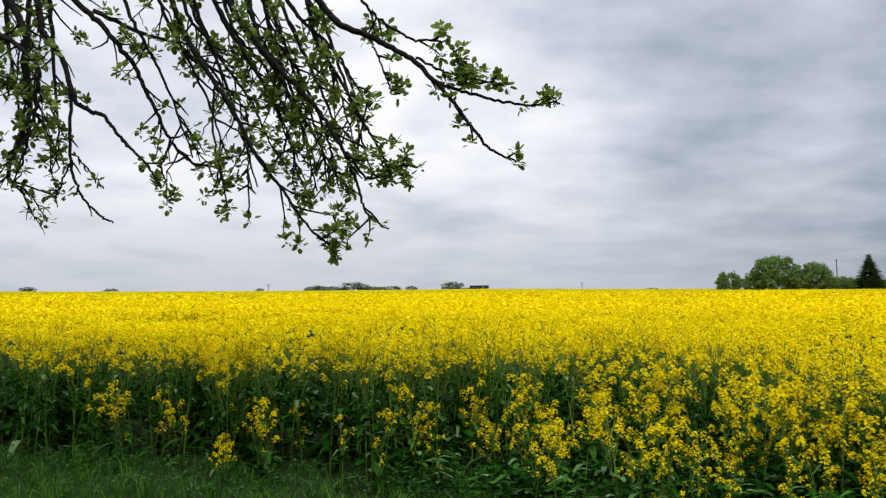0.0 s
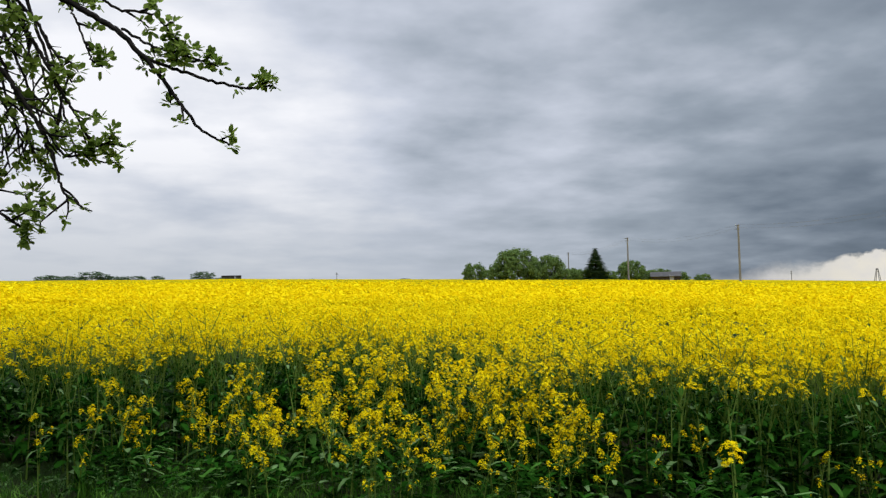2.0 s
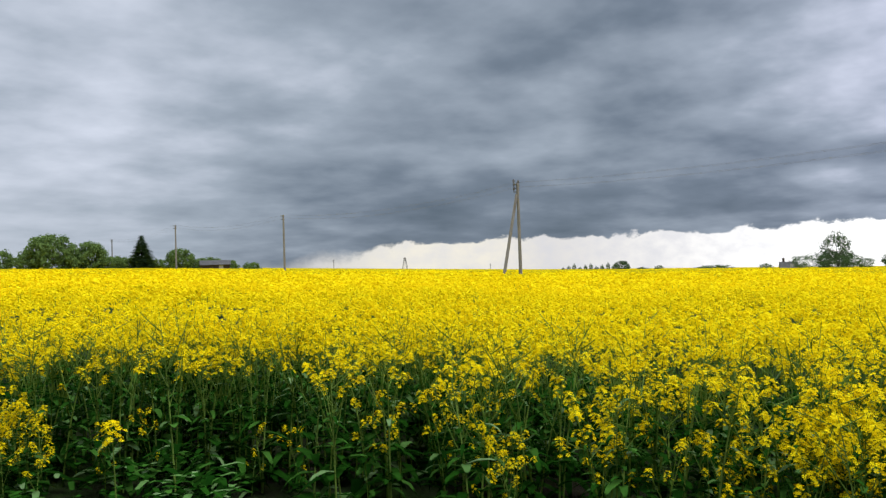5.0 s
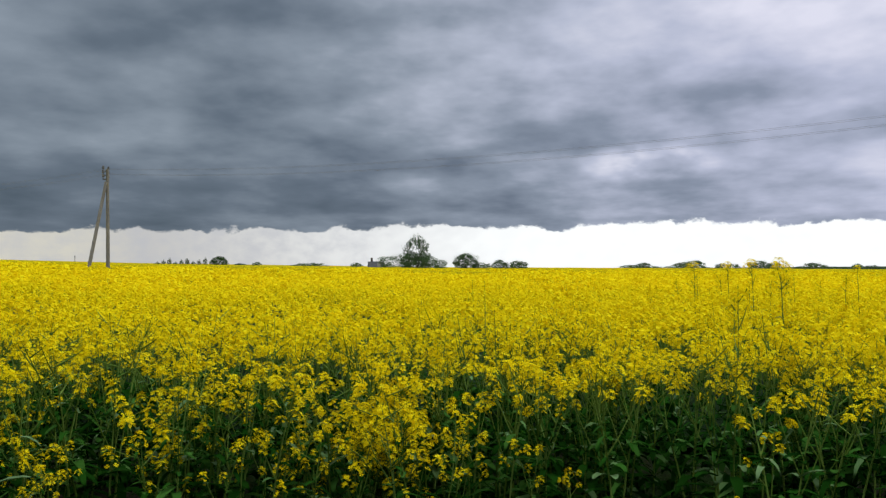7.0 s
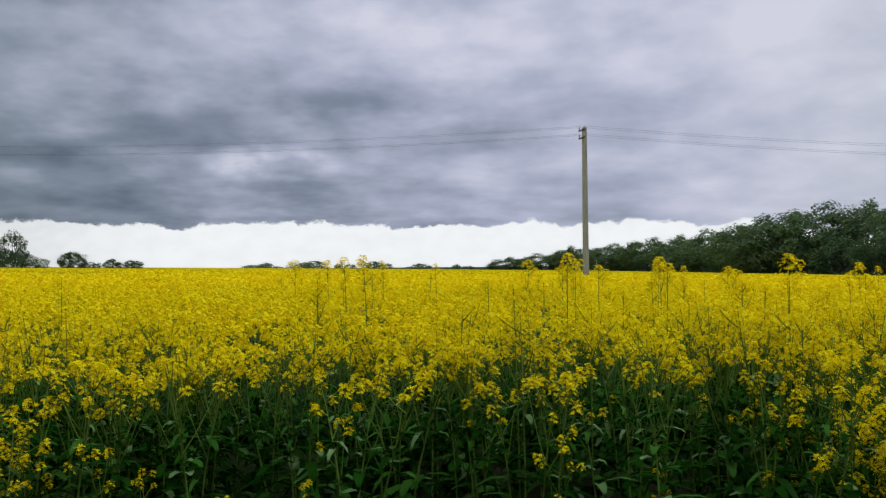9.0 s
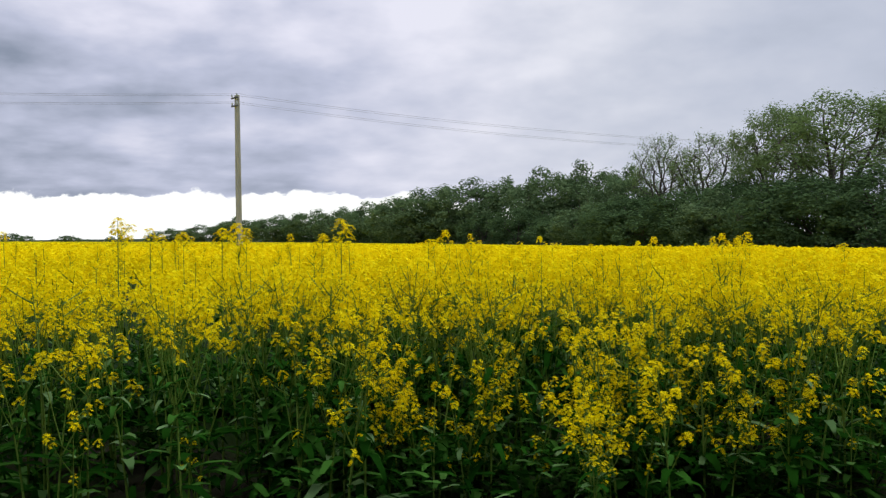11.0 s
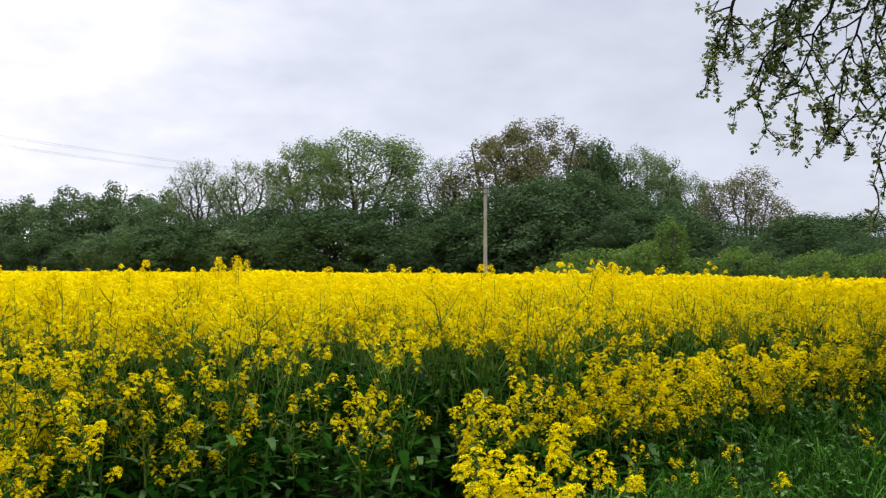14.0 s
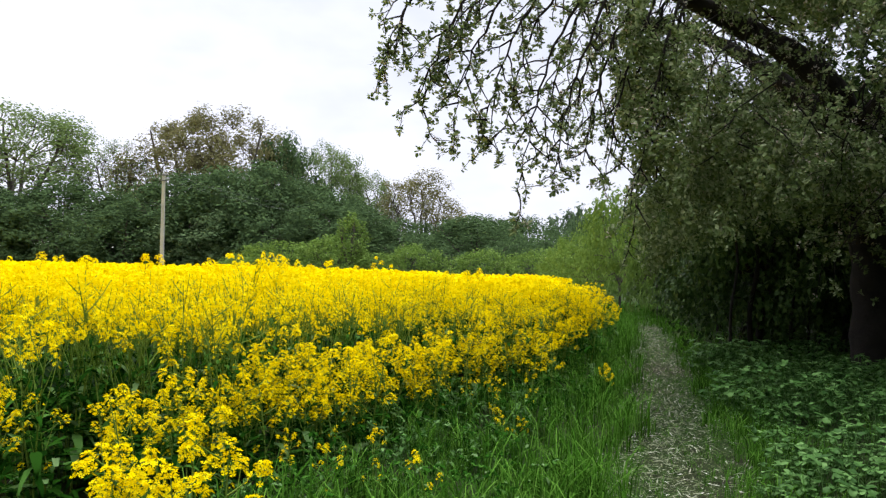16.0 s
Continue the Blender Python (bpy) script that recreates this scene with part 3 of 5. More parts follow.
far_pts = spread_points(-36, 178.0, lambda a: max(edge(a) + 2, 20), lambda a: min(42, np.interp(a, FAR_AZ, FAR_R)), 0.9)
crop_layer("rapeseed_far", "yellow rape in flower farther into the field", FAR_PATCHES, far_pts, 0.045)
REMOTE_PATCHES = [rape_patch(20, 3, 0.12, 0.11, 1.4) for _ in range(6)]
remote_pts = spread_points(-32, 175, lambda a: min(42, np.interp(a, FAR_AZ, FAR_R)), lambda a: min(100, np.interp(a, FAR_AZ, FAR_R)), 0.08)
crop_layer("rapeseed_remote", "distant yellow rape in flower", REMOTE_PATCHES, remote_pts, 0.045)


# single plants that stand out over the crop or in front of it
def plant_kind(tall, *args, **named):
    stem_s, leaf_s, heads = rape_pieces(tall, *args, **named)
    mats, bloom, whole = [PETAL, STEM, RAPE_LEAF], Soup(), Soup()
    for q in heads:
        bloom.add(*q.done())
    for piece in (stem_s, leaf_s, bloom):
        whole.add(*piece.done())
    return soup_mesh("stem", stem_s.done(), mats), soup_mesh("foliage", leaf_s.done(), mats), soup_mesh("bloom", bloom.done(), mats), tall, whole.done()


def single_plant(kind, x, y, h, turn, group, label):
    base = new("rapeseed_plant")
    base.matrix_world = pose(x, y, float(height(x, y)) - 0.01, 0, 0, turn) @ Matrix.Scale(h / kind[3], 4)
    tagged(base, label, "rapeseed plant", group)
    new("stem", kind[0]).parent = base
    tagged(new("foliage", kind[1]), kind="stuff").parent = base
    tagged(new("bloom", kind[2]), "bright yellow four-petalled flowers", kind="stuff").parent = base


SLIM = [plant_kind(1.45, int(k), 40, 5, 0.45, 0.80, (0.90, 1.0), 1.55) for k in (0, 2, 1, 3)]
BUSHY = [plant_kind(0.85, int(k), 26, 12, 1.15, 0.25, (0.55, 1.0), 1.25) for k in (8, 9, 7, 8)]
SPARSE = [plant_kind(0.85, int(k), 16, 13, 1.0, 0.2, (0.45, 1.0)) for k in (6, 8, 5, 7)]
for i in range(84):
    az = rng.uniform(55, 178) if i % 4 < 1 else rng.uniform(84, 140)
    r = edge(az) + 0.2 + 7.0 * rng.random()
    x, y = polar(az, r)
    single_plant(SLIM[i % 4], x, y, (1.34 if 84 < az < 124 else 1.24) + 0.24 * rng.random(), rng.uniform(0, 360), "tall rape plants over the crop", "tall slim rape plant standing over the crop")
over_pts = spread_points(98, 178, lambda a: edge(a) + 0.6, lambda a: 15.0, 0.65)
crop_layer("rapeseed_overtopping", "taller rape heads standing over the crop", [k[4] for k in SLIM], over_pts, 0.02, rng.uniform(1.06, 1.20, len(over_pts)) / 1.45)
LONE = [plant_kind(0.97, 0, 46, 8, 0.4, 0.5, (0.9, 1.0), 1.7)]
GRAND = [plant_kind(0.9, int(k), 32, 10, 0.95, 0.30, (0.55, 1.0), 1.25) for k in (6, 7, 5)]
# clumps in front of the edge: kinds, x, y, how many, spread, height
for kinds, cx, cy, count, wide, tall in ((GRAND, 2.3, 5.88, 9, 0.15, 0.84), (BUSHY, 2.8, 5.3, 3, 0.2, 0.6), (LONE, 2.54, 2.86, 1, 0.0, 0.97), (GRAND, 2.22, -4.45, 7, 0.15, 0.90), (BUSHY, -1.62, 6.4, 3, 0.10, 0.42),
                                  (BUSHY, 2.95, -7.4, 5, 0.2, 0.85), (BUSHY, 2.65, -8.0, 8, 0.2, 0.88), (BUSHY, 2.3, -8.9, 8, 0.2, 0.88), (BUSHY, 1.95, -10.3, 9, 0.24, 0.86), (BUSHY, 1.6, -11.6, 9, 0.26, 0.84), (BUSHY, 1.35, -13.4, 7, 0.3, 0.9), (BUSHY, 1.2, -14.7, 6, 0.2, 1.05), (BUSHY, 1.0, -16.2, 6, 0.2, 1.12), (BUSHY, 0.85, -17.8, 6, 0.22, 1.1), (BUSHY, 0.72, -19.6, 5, 0.2, 1.0), (SPARSE, 0.6, -21.5, 4, 0.2, 0.85),
                                  (SPARSE, 2.3, -6.4, 6, 0.35, 0.5), (SPARSE, 2.5, -7.6, 4, 0.3, 0.6), (SPARSE, 1.8, -9.4, 5, 0.25, 0.5), (BUSHY, 1.45, -8.5, 2, 0.07, 0.36), (BUSHY, 0.66, -11.5, 2, 0.08, 0.4)):
    off = rng.normal(0, wide, (count, 2))
    off -= off.mean(0)
    for i in range(count):
        single_plant(kinds[i % len(kinds)], cx + off[i, 0], cy + off[i, 1], tall * rng.uniform(0.8, 1.08), rng.uniform(0, 360), "rape plants in front of the field", "bushy rape plant with many bright yellow heads")
# loose plants along the edge: directions from and to, how far in front, how many, height
loose = []
for a0, a1, b0, b1, count, tall in ((-10, -1, 0.0, 0.8, 9, 0.74), (-5, 16, -0.1, 0.5, 30, 0.92), (-3, 7, 0.3, 1.9, 24, 0.76), (6, 15, 0.3, 1.5, 12, 0.68), (15, 23, 0.0, 1.0, 6, 0.7), (23, 38, -0.1, 0.4, 5, 0.7), (-27, -8, 0.0, 0.7, 14, 0.72), (40, 50, -0.1, 0.4, 7, 0.85), (50, 69, -0.1, 0.45, 40, 0.88), (69, 75, -0.1, 0.4, 2, 0.7), (75, 110, 0.0, 0.4, 4, 0.6), (127, 139, 0.0, 0.9, 12, 0.82), (112, 130, -0.3, 0.4, 20, 0.9), (128, 141, -0.25, 0.4, 20, 0.86), (141, 150, -0.25, 0.4, 6, 0.8), (148, 162, -0.1, 0.5, 6, 0.8), (164, 179.5, 0.1, 0.6, 26, 0.85), (155, 178, 0.4, 1.0, 46, 0.8)):
    for i in range(count):
        az, back = rng.uniform(a0, a1), rng.uniform(b0, b1)
        x, y = polar(az, edge(az) - back)
        h, turn, k = tall * rng.uniform(0.65, 1.1) - 0.05 * max(back, 0), rng.uniform(0, 360), i % 6
        if back > 0.75:
            single_plant((SPARSE + BUSHY[:2])[k], x, y, h, turn, "rape plants in front of the field", "loose rape plant with scattered yellow heads")
        else:
            loose.append((x, y, h / 0.85, turn, k))
loose = np.array(loose)
data = scatter([k[4] for k in SPARSE + BUSHY[:2]], np.stack([loose[:, 0], loose[:, 1], height(loose[:, 0], loose[:, 1]) - 0.01], -1), np.radians(loose[:, 3]), loose[:, 2], None, loose[:, 4].astype(int))
tagged(new("rapeseed_fringe", soup_mesh("rapeseed_fringe", data, [PETAL, STEM, RAPE_LEAF])), "loose low rape plants along the crop's edge", "crop", kind="stuff")


# near-black green painted on the canopy's nearest rings, for shade between the plants
PAINTED_SHADE = solid("crop_painted_shade", [(0.3, (0.005, 0.015, 0.004)), (0.7, (0.016, 0.042, 0.009))], 9.0, 1.0, 0.8, 30.0)


def build_canopy():
    az = np.arange(-60, 180.5, 0.6)
    rows = []
    fr = np.concatenate([np.linspace(0, 0.12, 12), np.geomspace(0.13, 1, 60)])
    for a in az:
        r0, r1 = edge(a) + 2.4, np.interp(a, FAR_AZ, FAR_R)
        r = r0 + (r1 - r0) * fr ** 2
        x, y = polar(a, r)
        drop = np.interp(r, [r0, r0 + 0.5, r0 + 1.2, r0 + 3, 14, 30, 60, 110], [1.0, 0.75, 0.58, 0.42, 0.30, 0.24, 0.16, 0.05])
        z = height(x, y) + crop_height(a, r) - drop + rng.normal(0, 0.025, len(r)) * (r < 200)
        rows.append(np.stack([x, y, z], -1))
    v, k, tris, mats = np.concatenate(rows), len(fr), [], []
    for i in range(len(az) - 1):
        for j in range(k - 1):
            p = i * k + j
            tris += [(p, p + 1, p + k + 1), (p, p + k + 1, p + k)]
            # first twelve rings take the painted shade, the rest the yellow canopy
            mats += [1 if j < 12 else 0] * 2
    ob = new("rapeseed_canopy", soup_mesh("rapeseed_canopy", (v, np.array(tris), np.array(mats)), [CANOPY, PAINTED_SHADE]))
    tagged(ob, "closed yellow canopy of the rape field running to the horizon, near rings painted dark for shade", "crop", kind="stuff")


build_canopy()

# ---------------------------------------------------------------- poles and wires
LINE = [(80.7, 194.0), (69.4, 138.8), (64.4, 96.8), (57.75, 48.85), (45.7, -12.95), (33.45, -61.7), (27.6, -104.0)]


def lathe(bm, m, profile, sides=10):
    rings = [[bm.verts.new(m @ Vector((r * math.cos(i * 2 * math.pi / sides), r * math.sin(i * 2 * math.pi / sides), z))) for i in range(sides)] for r, z in profile]
    for a, b in zip(rings, rings[1:]):
        for i in range(sides):
            bm.faces.new((a[i], a[(i + 1) % sides], b[(i + 1) % sides], b[i]))
    bm.faces.new(rings[0][::-1])
    bm.faces.new(rings[-1])


def box(bm, m, size, bevel=0.0):
    made = bmesh.ops.create_cube(bm, size=1.0, matrix=m @ Matrix.Diagonal((*size, 1)))
    if bevel:
        edges = list({e for v in made["verts"] for e in v.link_edges})
        bmesh.ops.bevel(bm, geom=edges, offset=bevel, segments=1, affect="EDGES")


def utility_pole(x, y, tall, toward, arms, brace=False, label="", wood=POLE_WOOD):
    base = new("utility_pole")
    base.matrix_world = pose(x, y, float(height(x, y)) - 0.05, 0, 0, toward)
    tagged(base, label, "utility pole", "poles of the overhead line")
    bm = bmesh.new()
    if wood is CONCRETE:
        box(bm, pose(0, 0, tall / 2), (0.30, 0.26, tall), 0.02)
        for v in bm.verts:
            f = 1 - 0.26 * max(v.co.z, 0) / tall
            v.co.x, v.co.y = v.co.x * f, v.co.y * f
    else:
        lathe(bm, Matrix(), [(0.155, 0), (0.148, tall * 0.3), (0.130, tall * 0.7), (0.115, tall - 0.02), (0.10, tall)], 12)
    part("post", bm, wood, base)
    if brace:
        bm = bmesh.new()
        foot, head = Vector((-1.65, 0.96, -0.05)), Vector((-0.11, 0.06, tall - 1.05))
        d = head - foot
        lathe(bm, Matrix.Translation(foot) @ d.to_track_quat("Z", "X").to_matrix().to_4x4(), [(0.15, 0), (0.135, d.length * 0.5), (0.12, d.length)], 12)
        part("brace", bm, wood, base)
    for i in range(arms):
        zc = tall - 0.16 - (0.34 if arms == 3 else 0.42) * i
        wide, big = (0.98, 2.2) if arms == 3 else (0.68, 1.0)
        bm = bmesh.new()
        box(bm, pose(0.0, 0.15, zc), (wide, 0.07, 0.08), 0.008)
        arm = part("crossarm", bm, STEEL, base)
        for sx in (-wide * 0.42, wide * 0.42):
            bm = bmesh.new()
            lathe(bm, pose(sx, 0.15, zc + 0.03) @ Matrix.Scale(big, 4), [(0.012, 0), (0.012, 0.06), (0.045, 0.06), (0.05, 0.1), (0.035, 0.12), (0.045, 0.15), (0.03, 0.18), (0.012, 0.19)], 10)
            part("insulator", bm, CERAMIC if arms < 3 else GLAZE, arm)
    return base


POLE_TALL = [7.8, 8.75, 8.6, 9.15, 9.2, 8.45, 8.7]
for i, ((px, py), tall) in enumerate(zip(LINE, POLE_TALL)):
    utility_pole(px, py, tall, 12.0, 2 if i != 3 else 3, i == 3,
                 "weathered wooden utility pole with a slanted brace and steel crossarms" if i == 3 else "tall tarred wooden utility pole standing in the rape field" if i < 3 else "square grey concrete utility pole standing in the rape field", POLE_DARK if i < 4 else CONCRETE)


def span_wire(a, b, sag):
    base = new("overhead_wire")
    tagged(base, "thin dark overhead wire sagging between poles", "wire", "wires of the overhead line")
    s = Soup()
    f = np.linspace(0, 1, 24)
    pts = np.asarray(a)[None] * (1 - f[:, None]) + np.asarray(b)[None] * f[:, None]
    pts[:, 2] -= sag * 4 * f * (1 - f)
    s.tube(pts, np.full(24, 0.005), 4)
    ob = new("strand", soup_mesh("strand", s.done(), [WIRE]))
    ob.parent = base


for (a, ta), (b, tb) in zip(zip(LINE, POLE_TALL), zip(LINE[1:], POLE_TALL[1:])):
    for off, drop in ((-0.28, 0.0), (0.28, 0.0), (-0.28, 0.42), (0.28, 0.42)):
        span_wire((a[0] + off, a[1], float(height(*a)) + ta - 0.02 - drop), (b[0] + off, b[1], float(height(*b)) + tb - 0.02 - drop), 1.0 + 0.1 * drop)

# ---------------------------------------------------------------- trees far and near


def leaf_shell(s, centres, radii, counts, size, r, floor=0.0, mat=0, lift=0.35, shaped=False):
    """Leaves on the outside of small round clumps, most of them facing outwards and up."""
    k = np.repeat(np.arange(len(centres)), counts)
    n = len(k)
    d = unit(r.normal(0, 1, (n, 3)))
    at = centres[k] + d * radii[k] * (r.random((n, 1)) ** 0.4)
    at[:, 2] = np.maximum(at[:, 2], floor + 0.3 * r.random(n))
    nrm = unit(d + UP * lift + r.normal(0, 0.32, (n, 3)))
    u = unit(np.cross(nrm, r.normal(0, 1, (n, 3))))
    w = np.cross(nrm, u)
    q = size * r.uniform(0.55, 1.3, (n, 1))
    if shaped:  # pointed oval, folded along its middle
        side, fold = w * q * 0.62, nrm * q * 0.2
        v = np.stack([at - u * q, at + side - u * q * 0.15 + fold, at + side * 0.6 + u * q * 0.6 + fold, at + u * q, at - side * 0.6 + u * q * 0.6 + fold, at - side - u * q * 0.15 + fold], 1)
        t = np.arange(n)[:, None] * 6
        s.add(v.reshape(-1, 3), np.concatenate([t + [0, 1, 2], t + [0, 2, 3], t + [0, 3, 4], t + [0, 4, 5]], 1).reshape(-1, 3), mat)
        return
    v = np.stack([at + u * q, at - u * q * 0.6 + w * q * 0.75, at - u * q * 0.6 - w * q * 0.75], 1)
    s.add(v.reshape(-1, 3), np.arange(3 * n).reshape(-1, 3), mat)


def far_tree(tall, wide, leaves, size, open_crown=0.0, low=0.25, seed=0):
    """A broadleaved tree: forking limbs that carry lumps of foliage, each made of smaller leafy clumps, with gaps between."""
    r = np.random.default_rng(seed)
    wood, crown = Soup(), Soup()
    fork = tall * (0.10 + 0.22 * r.random() if low < 0.15 else r.uniform(0.25, 0.36))
    foot = np.array([r.normal(0, 0.02), r.normal(0, 0.02), 0.0]) * wide
    top = np.array([foot[0] * 2, foot[1] * 2, fork])
    wood.tube(bezier((0, 0, 0), foot * 0.5 + UP * fork * 0.5, top, 5), np.linspace(tall * 0.022, tall * 0.015, 5), 6)
    mains = []
    for i in range(5):
        a = i * 2.4 + r.normal(0, 0.3)
        spread = 0.0 if i == 0 else r.uniform(0.18, 0.36)
        tip = np.array([math.cos(a) * spread * wide, math.sin(a) * spread * wide, tall * r.uniform(0.62, 0.84)])
        path = bezier(top, top * [0.6, 0.6, 1] + (tip - top) * [0.6, 0.6, 0.45], tip, 7)
        path[1:-1] += r.normal(0, 0.012 * wide, (5, 3))
        wood.tube(path, np.linspace(tall * 0.011, tall * 0.003, 7), 5)
        mains.append(path)
    joints = np.concatenate(mains)
    lumps = int(32 + 6 * open_crown)
    mid, reach = tall * (1 + low) / 2, np.array([wide / 2, wide / 2, tall * (1 - low) / 2])
    centres, radii = [], []
    for i in range(lumps):
        f = (i + 0.5) / lumps
        cz = 1 - 1.72 * f if low > 0.12 else 1 - 1.95 * f
        a = i * 2.4 + r.normal(0, 0.35)
        c = math.sqrt(max(0.0, 1 - cz * cz))
        rl = r.uniform(0.26, 0.40) * (1 - 0.15 * open_crown)
        out = (1.02 - rl) * r.uniform(0.78, 1.06)
        if low < 0.12 and cz < 0:
            c = max(c, 0.85)
        lump = np.array([math.cos(a) * c, math.sin(a) * c, cz]) * reach * out + UP * mid
        j = joints[np.argmin(np.linalg.norm((joints - lump) * [1, 1, 1.3] + UP * tall * 0.12, axis=1))]
        bough = bezier(j, j * 0.45 + lump * 0.55 + UP * tall * 0.03, lump, 5)
        bough[1:-1] += r.normal(0, 0.012 * wide, (3, 3))
        wood.tube(bough, np.linspace(tall * 0.0045, tall * 0.0016, 5), 4)
        for k in range(int(7 + 3 * open_crown)):
            d = unit(r.normal(0, 1, 3) + unit(lump - UP * mid * 0.8) * 0.7 + UP * 0.25)
            p = lump + d * reach * rl * r.uniform(0.55, 1.0)
            if open_crown > 0.4:
                wood.tube(np.stack([lump, (lump + p) / 2 + r.normal(0, 0.01 * wide, 3), p + d * reach * 0.03]), [tall * 0.0016, tall * 0.0011, tall * 0.0005], 3)
            centres.append(p)
            radii.append(reach * rl * r.uniform(0.45, 0.72) * (0.85 if open_crown > 0.5 else 1.0))
    centres, radii = np.array(centres), np.array(radii)
    share = r.uniform(0.4, 1.6, len(centres))
    leaf_shell(crown, centres, radii, np.maximum(1, share / share.sum() * leaves).astype(int), size, r, tall * 0.01)
    return wood.done(), crown.done()


def plant_tree(proto, x, y, tall, wide, label, group, name="tree", turn=0.0):
    wood, crown, tall0, wide0 = proto
    base = new(name)
    base.matrix_world = pose(x, y, float(height(x, y)) - 0.1, 0, 0, turn) @ Matrix.Diagonal((wide / wide0, wide / wide0, tall / tall0, 1))
    tagged(base, label, "shrub" if name == "bush" else "tree", group)
    for nm, me in (("trunk", wood), ("crown", crown)):
        new(nm, me).parent = base


def prototype(kind, tall, wide, leaves, size, open_crown=0.0, low=0.25, seed=0, bark=BARK_GREY):
    w, c = far_tree(tall, wide, leaves, size, open_crown, low, seed)
    return soup_mesh("trunk", w, [bark]), soup_mesh("crown", c, [TREE_LEAVES[kind]]), tall, wide


def spruce():
    r = np.random.default_rng(11)
    wood, crown = Soup(), Soup()
    wood.tube([(0, 0, 0), (0, 0, 5), (0, 0, 10)], [0.16, 0.1, 0.02], 6)
    for i in range(26):
        f = i / 25
        z, rad = 0.8 + 9.0 * f, 2.3 * (1 - f) ** 0.85 + 0.12
        for k in range(int(14 + 22 * (1 - f))):
            a, q = r.random() * 6.3, rad * r.uniform(0.7, 1.12)
            d = np.array([math.cos(a), math.sin(a), 0])
            side = np.array([-d[1], d[0], 0]) * 0.28
            p0, p1 = UP * z, UP * (z - 0.18 * q) + d * q
            mid = (p0 + p1) / 2
            crown.add([p0, mid + side * 1.4, p1, mid - side * 1.4, mid - UP * 0.35], [(0, 1, 2), (0, 2, 3), (1, 4, 2), (3, 2, 4)])
    return soup_mesh("trunk", wood.done(), [BARK]), soup_mesh("crown", crown.done(), [TREE_LEAVES["dark"]]), 10, 5.2


PROTO = {
    "maple_a": prototype("green", 12, 10, 15000, 0.15, 0, 0.0, 1),
    "maple_b": prototype("green", 12, 10, 15000, 0.15, 0.2, 0.0, 2),
    "oak_light": prototype("fresh", 18, 11, 16000, 0.12, 0.7, 0.22, 3),
    "oak_open": prototype("fresh", 18, 9, 7500, 0.10, 1.0, 0.2, 4),
    "oak_rust": prototype("rust", 18, 11, 18000, 0.12, 0.6, 0.1, 5),
    "bare_rust": prototype("rust", 13, 8, 14000, 0.095, 0.9, 0.08, 6),
    "shrub": prototype("light", 4, 5.5, 5200, 0.095, 0.3, 0.0, 7),
    "shrub_dark": prototype("green", 4, 5.5, 5000, 0.085, 0.3, 0.0, 8),
    "young": prototype("light", 6, 2.6, 2400, 0.09, 0.6, 0.04, 12),
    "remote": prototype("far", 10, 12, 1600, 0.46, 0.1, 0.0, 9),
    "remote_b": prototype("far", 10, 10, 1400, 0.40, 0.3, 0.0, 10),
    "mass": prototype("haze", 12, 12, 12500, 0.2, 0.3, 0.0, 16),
    "birch": prototype("green", 10, 7, 2600, 0.18, 0.8, 0.08, 13),
    "lime": prototype("farm", 8, 10, 6500, 0.27, 0, 0.0, 14),
    "lime_low": prototype("farm", 4, 6, 3200, 0.19, 0, 0.0, 15),
    "poplar": prototype("far", 6, 2.6, 700, 0.2, 0.6, 0.0, 17),
    "spruce": spruce(),
}
LABELS = {
    "poplar": "slim young poplar in a far row",
    "mass": "full green tree of the far wood",
    "oak_light": "tall tree with fresh thin spring leaves", "oak_open": "slender half-bare tree with few young leaves", "oak_rust": "broad oak with reddish young leaves",
    "bare_rust": "half-bare tree with rusty young leaves", "maple_a": "dense dark green broadleaved tree", "maple_b": "dense dark green broadleaved tree", "shrub": "light green leafy shrub at the field's end",
    "shrub_dark": "dark green rounded bush behind the field", "young": "slim young tree with light green leaves", "remote": "hazy green tree on the horizon", "remote_b": "hazy green tree on the horizon",
    "lime": "full rounded green tree at the distant farm", "lime_low": "low rounded green bush at the distant farm",
    "birch": "half-leaved birch rising over far bushes", "spruce": "dark pointed spruce at the distant farm",
}
# kind, x, y, height, width
FARM = [
    ("lime_low", 57.4, 196.9, 4.9, 6.9), ("lime", 65.3, 189.2, 8.5, 12.3), ("lime", 73.0, 186.4, 6.9, 7.8), ("lime_low", 78.6, 189.5, 3.5, 7.6),
    ("spruce", 78.5, 173.2, 7.8, 5.4), ("lime_low", 80.1, 183.5, 3.3, 5.4), ("lime", 92.0, 183.4, 5.5, 7.2), ("lime_low", 100.1, 184.9, 3.4, 8.5),
    ("lime_low", 101.6, 178.3, 2.7, 6.2), ("lime_low", 106.4, 175.5, 2.3, 4.7),
]
FARM += [("lime_low", 69.0, 187.5, 4.2, 8.0), ("lime_low", 76.0, 184.5, 3.4, 6.5), ("lime_low", 82.5, 180.5, 3.0, 5.5), ("lime_low", 96.0, 183.0, 3.0, 7.0), ("lime_low", 61.0, 190.5, 4.4, 6.0), ("lime_low", 87.0, 184.0, 2.8, 5.0)]
